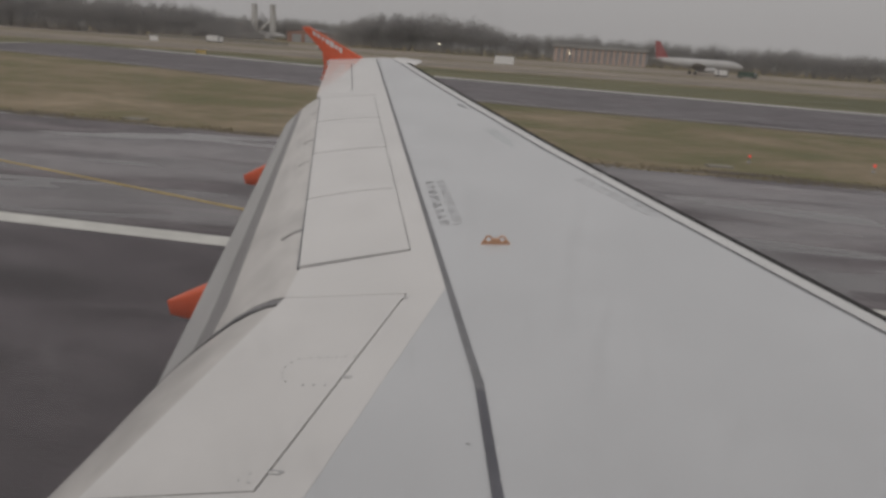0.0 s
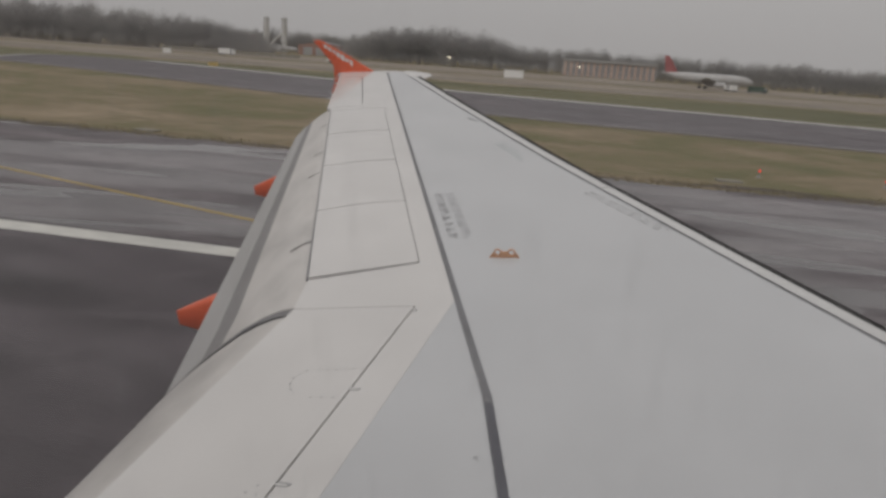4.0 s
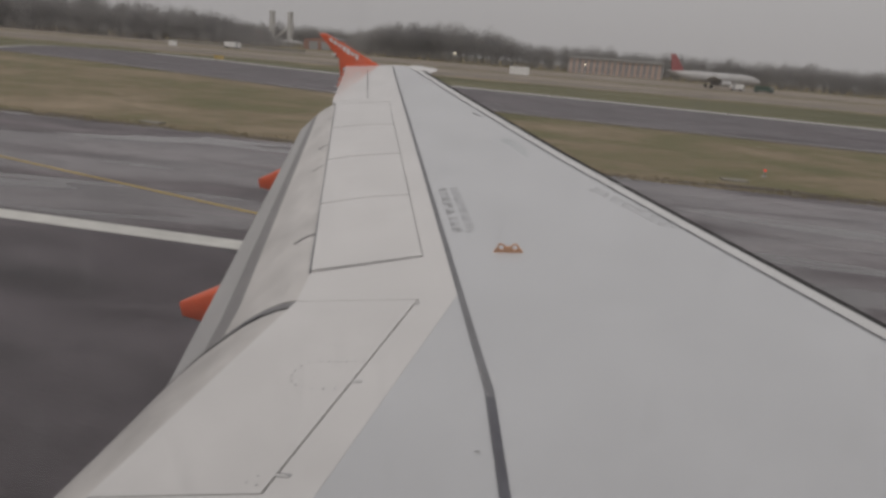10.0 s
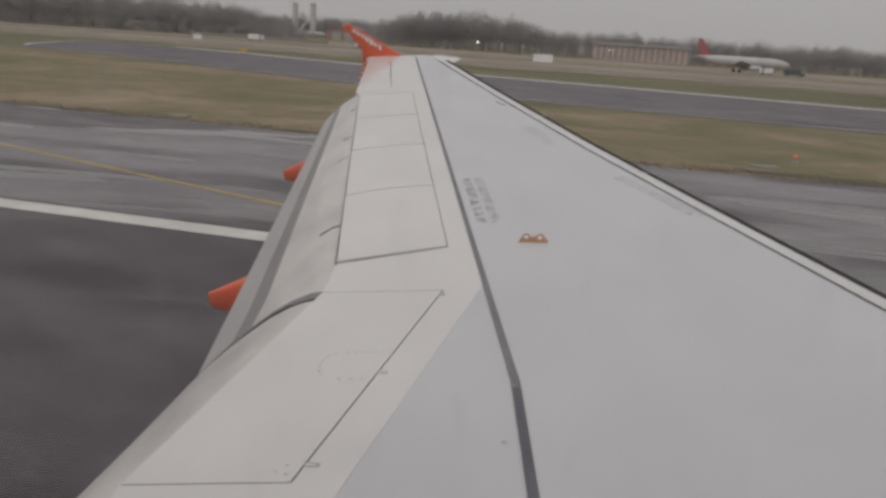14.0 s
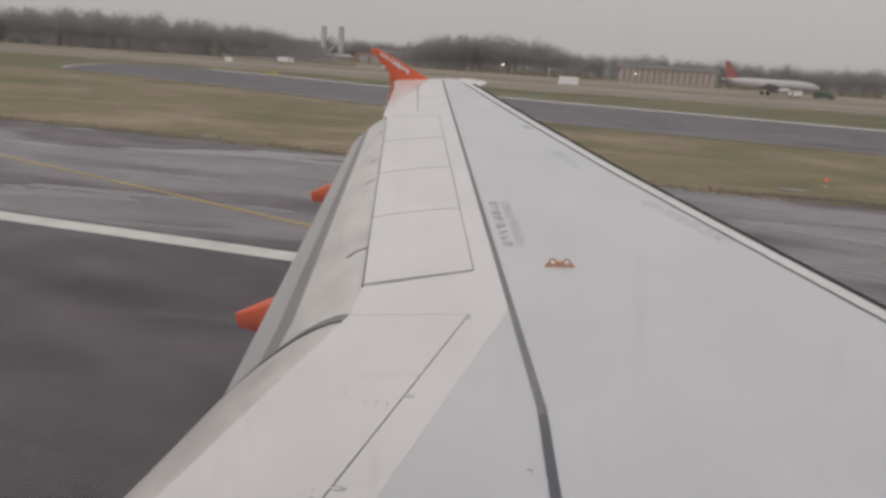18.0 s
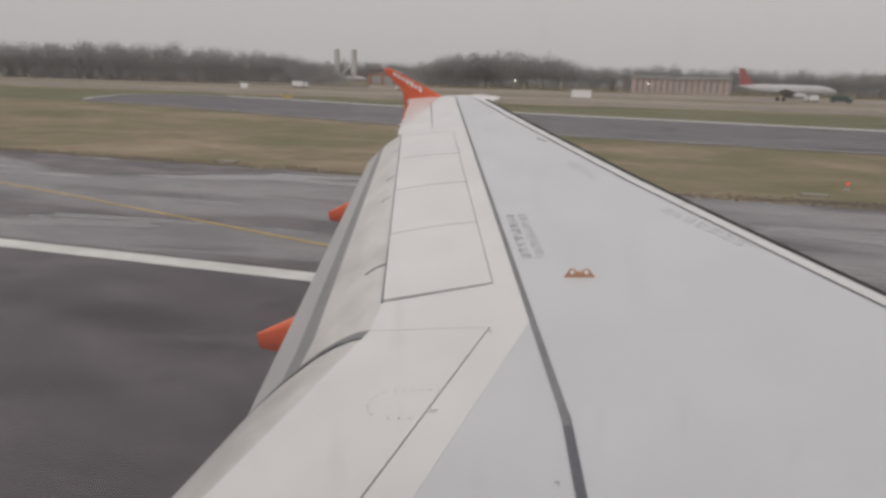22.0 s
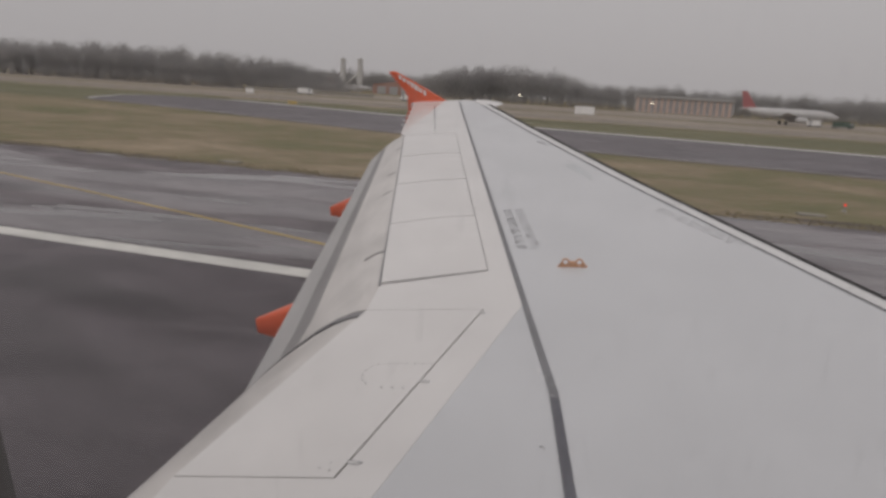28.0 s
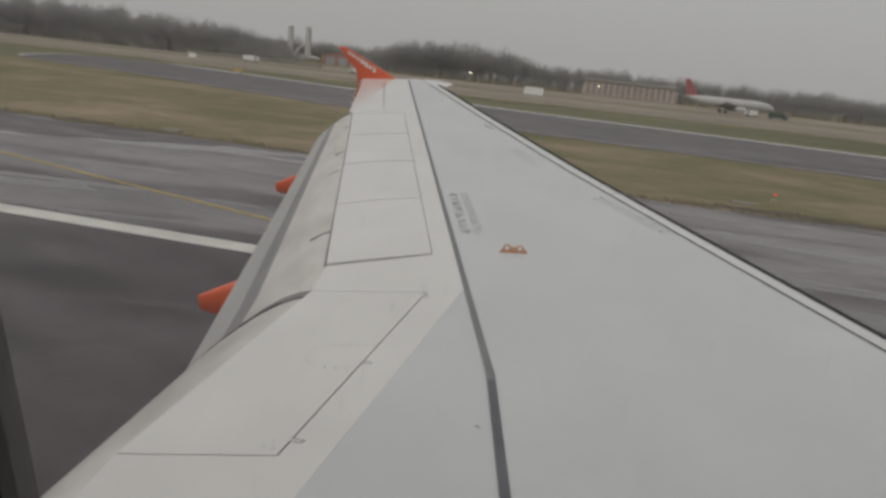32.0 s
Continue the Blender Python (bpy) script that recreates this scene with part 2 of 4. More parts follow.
def slab(bm, pts, z0, z1, m=None, mi=0):
    """A prism over the outline pts from z0 to z1."""
    lo = [bm.verts.new((x, y, z0)) for x, y in pts]
    hi = [bm.verts.new((x, y, z1)) for x, y in pts]
    fs = [bm.faces.new(hi), bm.faces.new(lo[::-1])]
    for i in range(len(pts)):
        j = (i + 1) % len(pts)
        fs.append(bm.faces.new((lo[i], lo[j], hi[j], hi[i])))
    for f in fs:
        f.material_index = mi
    if m is not None:
        bmesh.ops.transform(bm, matrix=m, verts=lo + hi)
    return fs


def box(bm, c, s, m=None):
    x, y, z = (v / 2 for v in s)
    return slab(bm, [(c[0] - x, c[1] - y), (c[0] + x, c[1] - y), (c[0] + x, c[1] + y), (c[0] - x, c[1] + y)], c[2] - z, c[2] + z, m)


def loft(bm, rings, caps=True, closed=True, mats=None):
    """Skin between rings of points of equal number."""
    vs = [[bm.verts.new(p) for p in r] for r in rings]
    n = len(rings[0])
    for a, b in zip(vs, vs[1:]):
        for i in range(n if closed else n - 1):
            j = (i + 1) % n
            f = bm.faces.new((a[i], a[j], b[j], b[i]))
            if mats:
                f.material_index = mats[i]
    if caps:
        bm.faces.new(vs[0][::-1])
        bm.faces.new(vs[-1])
    return vs


def tube(bm, p0, p1, r0, r1, n=8):
    p0, p1 = Vector(p0), Vector(p1)
    q = (p1 - p0).to_track_quat("Z", "Y")
    rings = [[p + q @ Vector((r * math.cos(2 * math.pi * i / n), r * math.sin(2 * math.pi * i / n), 0)) for i in range(n)] for p, r in ((p0, r0), (p1, r1))]
    loft(bm, rings)


# ---- ground ----
bm = bmesh.new()
slab(bm, [(-2400, -2400), (2400, -2400), (2400, 2400), (-2400, 2400)], -0.6, 0)
part("ground", bm, GRASS, None, "dull green and brown winter grass of the airfield", "grass", kind="structure")
bm = bmesh.new()
slab(bm, [(-900, -30), (900, -30), (900, 15.3), (-900, 15.3)], -0.1, 0.03)
runway = part("runway", bm, RUNWAY, None, "dark wet asphalt runway beside the grass", "runway", kind="structure")


def wavy_strip(y0, y1, x0, x1, a, seed, step=1.5):
    rnd = random.Random(seed)
    n = int((x1 - x0) / step)
    top = [(x0 + i * step, y1 + a * (noise.noise((i * step * 0.12, seed, 0)) + 0.5 * rnd.uniform(-1, 1))) for i in range(n)]
    return [(x1, y0), (x0, y0)][::-1] + top[::-1]


bm = bmesh.new()
slab(bm, wavy_strip(15.3, 31.0, -140, 140, 0.5, 3), -0.1, 0.022)
slab(bm, [(-900, 15.3), (-140, 15.3), (-140, 31), (-900, 31)], -0.1, 0.022)
slab(bm, [(140, 15.3), (900, 15.3), (900, 31), (140, 31)], -0.1, 0.022)
part("runway_shoulder", bm, SHOULDER, None, "grey wet asphalt shoulder with shiny puddle streaks", "pavement", kind="structure")
bm = bmesh.new()
slab(bm, [(-900, 14.45), (900, 14.45), (900, 15.12), (-900, 15.12)], 0.02, 0.035)
part("runway_edge_line", bm, LINE, runway, "white painted edge line")
bm = bmesh.new()
slab(bm, [(-1400, 146), (900, 158), (900, 182), (-1400, 167)], -0.1, 0.03)
part("taxiway", bm, TAXI, None, "pale wet taxiway crossing the grass far off", "taxiway", kind="structure")
bm = bmesh.new()
slab(bm, [(-420, 89), (420, 83)] + wavy_strip(83, 143, -420, 420, 5.0, 12, 9.0)[2:], -0.1, 0.008)
part("green_grass", bm, GREENGRASS, None, "greener winter grass between the taxiways", "grass", kind="structure")
bm = bmesh.new()
slab(bm, [(-900, 177), (900, 187), (900, 238), (-900, 216)], -0.1, 0.02)
part("rough_grass", bm, DRYGRASS, None, "pale brown rough grass between the taxiways", "grass", kind="structure")
bm = bmesh.new()
slab(bm, [(-900, 268), (900, 291), (900, 452), (-900, 330)], -0.1, 0.02)
part("rough_grass", bm, DRYGRASS, None, "pale brown rough grass before the woods", "grass", kind="structure")
bm = bmesh.new()
for k in range(70):
    rr_ = random.Random(400 + k)
    cx, cy = rr_.uniform(-60, 34), 31.2 + 1.3 * rr_.random() ** 2
    ln, wd_ = rr_.uniform(0.6, 4.2), rr_.uniform(0.1, 0.5)
    slab(bm, [(cx + ln * math.cos(a) * rr_.uniform(0.7, 1.1), cy + wd_ * math.sin(a) * rr_.uniform(0.6, 1.2)) for a in [2 * math.pi * i / 13 for i in range(13)]], -0.05, 0.006 + 0.0004 * k % 0.012)
part("verge_soil", bm, SOIL, None, "bare dark soil patches along the runway verge", "soil", kind="stuff")
# exit taxiway that bends through the grass
near_edge = [(140, 52), (60, 55.5), (25, 57.5), (5, 60.5), (-12, 64), (-24, 67), (-34, 71), (-46, 76.5), (-58, 81.5), (-70, 85.5), (-80, 88)]
far_edge = [(-85, 91), (-90, 98), (-98, 113), (-100, 123), (-95, 129), (-83, 129), (-61, 121), (-50, 116), (-38, 111), (-22, 105), (-8, 101), (8, 98), (22, 94.5), (40, 90), (70, 85), (140, 79)]
bm = bmesh.new()
slab(bm, near_edge + far_edge, -0.1, 0.03)
exit_way = part("exit_taxiway", bm, EXITWAY, None, "dark grey wet taxiway curving through the grass", "taxiway", kind="structure")
def ribbon(bm, pts, off, w, z0, z1):
    """A painted line of even width beside a run of points."""
    P = [Vector((x, y, 0)) for x, y in pts]
    rings = []
    for i, p in enumerate(P):
        d = (P[min(i + 1, len(P) - 1)] - P[max(i - 1, 0)]).normalized()
        n = Vector((d.y, -d.x, 0))
        a, b = p + n * off, p + n * (off + w)
        rings.append([(a.x, a.y, z0), (b.x, b.y, z0), (b.x, b.y, z1), (a.x, a.y, z1)])
    loft(bm, rings)


for edge, w in ((near_edge, 0.15), (far_edge, 0.5)):
    bm = bmesh.new()
    ribbon(bm, edge, 0.6, w, 0.0, 0.036)
    part("edge_marking", bm, LINE, exit_way, "pale painted edge marking")
bm = bmesh.new()
ribbon(bm, far_edge[5:], -2.3, 2.3, -0.1, 0.027)
part("edge_strip", bm, PALE, exit_way, "pale concrete strip along the taxiway edge")
bm = bmesh.new()
ribbon(bm, near_edge, -0.9, 0.9, -0.1, 0.012)
part("soil_strip", bm, SOIL, exit_way, "bare dark soil along the taxiway edge")
bm = bmesh.new()
slab(bm, [(-900, 240), (900, 262), (900, 285), (-900, 262)], -0.1, 0.03)
part("far_taxiway", bm, TAXI, None, "pale service road before the woods", "road", kind="structure")

# ---- the airliner: wing axes (x forward, y outboard, z up from the upper skin) ----
WM = Matrix(((0.99678, -0.01407, -0.07892, 0), (0.0, 0.98448, -0.17551, 0), (0.08017, 0.17494, 0.98131, 1.607), (0, 0, 0, 1)))
airliner = tagged(new("airliner"), "white and grey airliner with orange wingtip on the runway", "airplane")
# tilted so the horizon fits the camera's view; the nose stands a little high
airliner.matrix_basis = Matrix.Translation((1.25, 1.1, 4.635)) @ Matrix.Rotation(radians(-0.3), 4, "X") @ Matrix.Rotation(-radians(0.9), 4, "Y") @ Matrix.Translation((-1.25, -1.1, -4.6))


def wing_part(name, bm, mat, label="", parent=None, ang=35):
    bmesh.ops.transform(bm, matrix=WM, verts=bm.verts)
    return smooth(part(name, bm, mat, parent or airliner, label), ang)


def spar(v):
    return 1.09 + 0.209 * (5.05 - v) if v < 5.05 else 1.09 - 0.3051 * (v - 5.05)


def slat_line(v):
    bow = np.interp(v, (4.0, 5.5, 7.0, 8.5, 10.0, 12.5, 14.0, 16.76), (0.14, 0.08, 0.005, -0.06, -0.115, -0.115, -0.1, -0.04))
    return 3.55 - 0.526 * (v - 6.07) + float(bow)


def hinge(v):
    return 0.26 - 0.3078 * (v - 6.96)


def spoiler_te(v):
    return -0.67 - 0.298 * (v - 6.56)


# box skin with a curved underside
bm = bmesh.new()
rings = []
for v in [0.6, 3, 4.14, 5.05, 5.5, 6.2, 7, 7.8, 8.5, 9.2, 10, 11.2, 12.5, 14, 15, 16, 16.75]:
    a, b = spar(v) + 0.02, slat_line(v)
    c = b - a
    rings.append([(a, v, 0), (a + 0.33 * c, v, 0.004 * c), (a + 0.66 * c, v, 0.004 * c), (b, v, 0), (b, v, -0.1 * c - 0.05), (a + 0.5 * c, v, -0.2 * c - 0.05), (a, v, -0.15 * c - 0.05)])
loft(bm, rings)
wing_part("wing_box", bm, BOX, "smooth pale grey upper wing skin")

# grey skin behind the spar, inboard
bm = bmesh.new()
slab(bm, [(spar(0.6) - 0.02, 0.6), (spar(4.14) - 0.02, 4.14), (spar(5.05) - 0.02, 5.05), (spar(5.6) - 0.02, 5.6), (spar(6.28) - 0.02, 6.28), (0.67, 6.28), (0.235, 3.98), (-0.39, 0.6)], -0.06, -0.003)
wing_part("inboard_skin", bm, BOX)
# near-black sheet under the panels: shade of the gaps put into colour
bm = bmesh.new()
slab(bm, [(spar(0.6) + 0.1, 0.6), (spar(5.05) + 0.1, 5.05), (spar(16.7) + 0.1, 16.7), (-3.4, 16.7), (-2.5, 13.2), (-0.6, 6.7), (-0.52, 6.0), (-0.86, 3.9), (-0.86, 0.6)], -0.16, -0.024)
wing_part("gap_shade_sheet", bm, GAP)
# dark sealant strip over the rear spar
bm = bmesh.new()
pts = [0.6, 3, 4.14, 4.9, 5.05, 5.2, 6.5, 9, 12, 16.75]
wd = [0.032, 0.032, 0.032, 0.031, 0.031, 0.029, 0.026, 0.024, 0.022, 0.02]
slab(bm, [(spar(v) - w, v) for v, w in zip(pts, wd)] + [(spar(v) + w, v) for v, w in reversed(list(zip(pts, wd)))], -0.02, 0.006)
strip = wing_part("sealant_strip", bm, SEAL, "dark grey sealant strip along the rear spar")
bm = bmesh.new()
vs_ = [0.8, 2.5, 4.1, 4.6, 4.98]
slab(bm, [(spar(v) - 0.028, v) for v in vs_] + [(spar(v) + 0.028, v) for v in vs_[::-1]], 0.0, 0.008)
wing_part("inboard_strip", bm, SEALIN, "darker blue-grey inboard length of the strip", strip)

# fixed light panel round the spoilers
S1 = [(-0.01, 4.04), (0.38, 6.16), (-0.6, 6.03), (-0.94, 3.89)]
g = 0.007
bm = bmesh.new()
outline = [(0.69, 6.27)] + [(spar(v) - 0.02, v) for v in (6.5, 8, 10, 12, 13.3)]
outline += [(hinge(13.28) + 0.004, 13.28), (hinge(6.96) + 0.004, 6.96), (0.26, 6.94), (-0.66, 6.535), (-0.63, 6.3), (-0.6, 6.038), (0.377, 6.168), (0.393, 6.168), (0.003, 4.034), (-0.012, 4.031), (-0.94, 3.882), (-0.94, 0.6), (-0.355, 0.6), (0.27, 3.985)]
slab(bm, outline, -0.05, 0.001)
wing_part("fixed_panel", bm, LIGHT, "lighter fixed panel round the spoilers")
# panel towards the tip
bm = bmesh.new()
slab(bm, [(spar(13.3) - 0.02, 13.31), (spar(16.75) - 0.02, 16.75), (-3.62, 16.8), (-3.52, 16.42), (-2.975, 16.4), (-2.2, 13.72), (-2.125, 13.405), (-2.755, 13.265), (-2.62, 13.055), (hinge(13.25) + 0.003, 13.25)], -0.06, 0.0005)
wing_part("tip_panel", bm, LIGHT)
bm = bmesh.new()
slab(bm, [(-2.215, 13.73), (-2.99, 16.38), (-3.52, 16.4), (-2.76, 13.28), (-2.13, 13.42)], -0.1, 0)
aileron = wing_part("aileron", bm, LIGHT, "pale aileron with thin hinge line")
for i in range(5):
    bm = bmesh.new()
    v = 14.0 + 0.52 * i
    x = -2.76 - 0.243 * (v - 13.28)
    tube(bm, (x + 0.04, v, 0.005), (x - 0.08, v + 0.01, 0.02), 0.008, 0.004, 6)
    wing_part("static_wick", bm, WHITE, "", aileron)


# spoilers
def spoiler(pts, z=0.0):
    bm = bmesh.new()
    slab(bm, pts, z - 0.035, z)
    bmesh.ops.bevel(bm, geom=[e for e in bm.edges if all(abs(v.co.z - z) < 1e-4 for v in e.verts)], offset=0.004, segments=1)
    return wing_part("spoiler", bm, LIGHT, "closed pale spoiler panel")


sp1 = spoiler(S1, 0.002)
TEV, HV = [6.56, 8.18, 9.80, 11.42, 13.04], [6.96, 8.53, 10.10, 11.66, 13.23]
for i in range(4):
    e0, e1 = (0.012, 0.012 if i < 3 else 0.003)
    a, b, c, d = TEV[i] + e0, TEV[i + 1] - e1, HV[i + 1] - e1, HV[i] + e0
    wide = 0.018 if i == 0 else 0.0
    bow = [(k / 6, 0.06 * math.sin(math.pi * k / 6)) for k in range(1, 6)]
    outer_side = [(spoiler_te(b) * (1 - u) + (hinge(c) - 0.004) * u, b * (1 - u) + c * u + (q if i < 3 else 0)) for u, q in bow]
    inner_side = [(spoiler_te(a) * u + (hinge(d) - 0.004) * (1 - u), a * u + d * (1 - u) + q) for u, q in bow] if i else []
    spoiler([(spoiler_te(a), a + wide), (spoiler_te(b), b)] + outer_side + [(hinge(c) - 0.004, c), (hinge(d) - 0.004, d)] + inner_side, 0.004 if i == 0 else 0.002)


# thin dark strip along the trailing edges of the outer spoilers
for i in range(4):
    a, b = TEV[i] + g, TEV[i + 1] - g
    bm = bmesh.new()
    slab(bm, [(spoiler_te(a), a), (spoiler_te(b), b), (spoiler_te(b) - 0.016, b), (spoiler_te(a) - 0.018, a)], -0.03, -0.004)
    wing_part("spoiler_edge_strip", bm, SEAL, "thin dark strip along the spoiler edge")


# hinge fittings and rivets on the inboard spoiler
def along(t):
    return (S1[0][0] + t * (S1[1][0] - S1[0][0]), S1[0][1] + t * (S1[1][1] - S1[0][1]))


for t, lit, long in ((0.06, INK, 0.085), (0.47, FAINT, 0.075), (0.965, INK, 0.05)):
    x, y = along(t)
    bm = bmesh.new()
    box(bm, (x + long / 2, y + 0.022, 0.003), (long, 0.005, 0.005))
    box(bm, (x + long / 2, y - 0.004, 0.003), (long * 0.85, 0.004, 0.005))
    box(bm, (x + long, y + 0.012, 0.003), (0.006, 0.02, 0.006))
    if lit is INK and t < 0.5:
        slab(bm, [(x + long * 0.55, y + 0.022), (x + long, y + 0.0), (x + long + 0.012, y + 0.022)], 0.0, 0.007)
    fitting = wing_part("hinge_fitting", bm, lit, "small hinge fitting", sp1)
    bm = bmesh.new()
    box(bm, (x + long / 2, y + 0.009, 0.002), (long * 0.85, 0.014, 0.005))
    wing_part("cover", bm, WHITE, "white cover of the fitting", fitting)
# a loop of rivets over the actuator
loop = [(0.17 - 0.075 * k, 4.955 - 0.006 * k) for k in range(4)]
loop += [(-0.13 - 0.115 * math.sin(math.pi * k / 7), 5.09 - 0.14 * math.cos(math.pi * k / 7)) for k in range(1, 7)]
loop += [(-0.1 + 0.06 * k, 5.235 + 0.009 * k) for k in range(6)]
bm = bmesh.new()
for x, y in loop:
    box(bm, (x, y, 0.004), (0.0105, 0.0105, 0.006))
tagged(wing_part("rivet_row", bm, INK, "", sp1), kind="stuff")
bm = bmesh.new()
for x, y in ((-0.075, 4.155), (-0.12, 4.1), (-0.055, 4.09)):
    box(bm, (x, y, 0.004), (0.014, 0.007, 0.004))
tagged(wing_part("rivet_row", bm, INK, "", sp1), kind="stuff")

# scattered small marks and fastener heads
bm = bmesh.new()
for x, y, a, b_ in ((1.302, 4.658, 0.006, 0.02), (1.34, 4.481, 0.006, 0.02), (1.37, 4.317, 0.006, 0.02), (1.32, 4.57, 0.005, 0.012), (1.355, 4.4, 0.005, 0.012), (0.027, 8.037, 0.016, 0.02), (0.104, 7.778, 0.016, 0.02), (-0.058, 8.229, 0.01, 0.012)):
    box(bm, (x, y, 0.004), (a, b_, 0.004))
box(bm, (1.085, 4.5, 0.002), (0.03, 0.008, 0.004))
box(bm, (1.1, 4.485, 0.002), (0.006, 0.03, 0.004))
tagged(wing_part("skin_marks", bm, FAINT, "small worn marks on the wing skin"), kind="stuff")

# slats; shade on the dark nose is painted in near-black
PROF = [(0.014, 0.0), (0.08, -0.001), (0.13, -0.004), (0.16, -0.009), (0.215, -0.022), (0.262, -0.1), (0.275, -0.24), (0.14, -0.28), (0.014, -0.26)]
for v0, v1 in ((1.0, 5.5), (5.52, 8.98), (9.0, 11.48), (11.5, 13.88), (13.9, 16.25)):
    bm = bmesh.new()
    rings = []
    for i in range(7):
        v = v0 + (v1 - v0) * i / 6
        k = 1.0 - 0.2 * max(0, (v - 6) / 10)
        rings.append([(slat_line(v) + 0.012 + dx * 1.06, v + 0.25 * dx, dz * k) for dx, dz in PROF])
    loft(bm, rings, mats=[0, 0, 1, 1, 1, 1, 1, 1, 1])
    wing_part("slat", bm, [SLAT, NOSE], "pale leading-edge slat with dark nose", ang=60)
# slab below the slat line, its colour standing for shade in the gap
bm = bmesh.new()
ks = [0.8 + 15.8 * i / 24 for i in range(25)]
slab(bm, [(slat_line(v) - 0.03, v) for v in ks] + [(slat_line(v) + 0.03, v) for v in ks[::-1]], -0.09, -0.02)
wing_part("slat_gap_shade", bm, GAP)
bm = bmesh.new()
slab(bm, [(slat_line(v) - 0.008, v) for v in ks] + [(slat_line(v) + 0.008, v) for v in ks[::-1]], -0.02, 0.004)
wing_part("slat_joint_strip", bm, SEAL, "thin dark line behind the slats")

# rounded wing tip
bm = bmesh.new()
rings = []
for v, k in ((16.76, 1.0), (16.9, 0.97), (17.0, 0.8)):
    a, b = -3.68, slat_line(16.76) + 0.33 * k - 0.5 * (v - 16.76)
    c = b - a
    rings.append([(a, v, 0), (a + 0.4 * c, v, 0.0), (a + 0.8 * c, v, -0.005), (b, v, -0.07), (b - 0.05, v, -0.12), (a + 0.5 * c, v, -0.2), (a, v, -0.08)])
loft(bm, rings)
wing_part("wing_tip", bm, LIGHT)

# forward corner of the tip, wider than the slats
bm = bmesh.new()
rings = []
for v, e in ((16.27, 0.27), (16.5, 0.45), (16.76, 0.68), (16.86, 0.64), (16.96, 0.45)):
    a = slat_line(min(v, 16.76)) + 0.014
    rings.append([(a, v, 0.001), (a + 0.5 * e, v, -0.012), (a + 0.85 * e, v, -0.05), (a + e, v, -0.085), (a + 0.85 * e, v, -0.11), (a, v, -0.13)])
loft(bm, rings)
wing_part("tip_corner", bm, LIGHT, "rounded pale forward corner of the wing tip")

# orange wingtip fence
bm = bmesh.new()
out = [(-2.88, 0.0), (-3.4, 0.33), (-4.05, 0.72), (-4.12, 0.75), (-4.26, 0.74), (-4.1, 0.52), (-3.9, 0.27), (-3.84, 0.15), (-3.86, -0.22), (-3.98, -0.5), (-3.8, -0.5), (-3.3, -0.25)]
ctr = (-3.55, 0.15)
rings = []
for dv, k in ((-0.035, 0.97), (-0.012, 1.0), (0.012, 1.0), (0.035, 0.97)):
    rings.append([(ctr[0] + (x - ctr[0]) * k, 17.02 + dv, ctr[1] + (z - ctr[1]) * k) for x, z in out])
loft(bm, rings)
fence = wing_part("wingtip_fence", bm, ORANGE, "orange wingtip fence with white lettering shapes")
for i, (w, h) in enumerate(((0.07, 0.08), (0.075, 0.08), (0.06, 0.08), (0.075, 0.11), (0.08, 0.13), (0.07, 0.08), (0.06, 0.12))):
    bm = bmesh.new()
    x, z = -3.98 + 0.098 * i, 0.60 - 0.066 * i
    c = [(x - w / 2, z - h / 2 + 0.02), (x + w / 2, z - h / 2 - 0.02), (x + w / 2 + 0.01, z + h / 2 - 0.02), (x - w / 2 + 0.01, z + h / 2 + 0.02)]
    loft(bm, [[(a, 16.984, b) for a, b in c], [(a, 16.978, b) for a, b in c]])
    wing_part("logo_bar", bm, WHITE, "white painted logo shape", fence)

# flaps, lowered for landing
FP = [(0.12, -0.04), (0.0, -0.03), (-0.15, -0.065), (-0.32, -0.14), (-0.5, -0.245), (-0.66, -0.36), (-0.75, -0.425), (-0.97, -0.595), (-0.98, -0.605), (-1.15, -0.75), (-1.41, -0.985), (-1.39, -1.0), (-1.0, -0.72), (-0.5, -0.42), (0.0, -0.22)]


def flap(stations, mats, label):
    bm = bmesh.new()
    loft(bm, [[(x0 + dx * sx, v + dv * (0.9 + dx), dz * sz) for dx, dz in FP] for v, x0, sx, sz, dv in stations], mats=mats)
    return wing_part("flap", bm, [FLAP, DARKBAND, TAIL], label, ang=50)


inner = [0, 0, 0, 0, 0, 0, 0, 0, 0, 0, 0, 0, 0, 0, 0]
# outboard flap turns to a dark grey band, then mid-grey, towards its rear
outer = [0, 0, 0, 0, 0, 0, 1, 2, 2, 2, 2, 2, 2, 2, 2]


def x0_in(v):
    return -0.60 - 0.159 * (6.03 - v) if v > 3.89 else -0.94


flap([(v, x0_in(v) + 0.02, (2.03 + 0.06 * (6 - v) + x0_in(v)) / 1.41, 1.0, 0) for v in (1.2, 3.0, 3.9, 4.6, 5.3, 5.975)], inner, "lowered inboard flap with soiled curved skin")
fs = []
for v in (6.125, 6.6, 7.4, 8.5, 10, 11.5, 12.6, 13.15):
    x0 = spoiler_te(v) + 0.02 if v > 6.5 else -0.60
    u = (v - 6.1) / 7.1
    fs.append((v, x0, (x0 + 2.04 + 1.36 * u) / 1.41, (1.02 - 0.52 * u) / 0.985, 0))
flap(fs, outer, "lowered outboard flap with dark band")
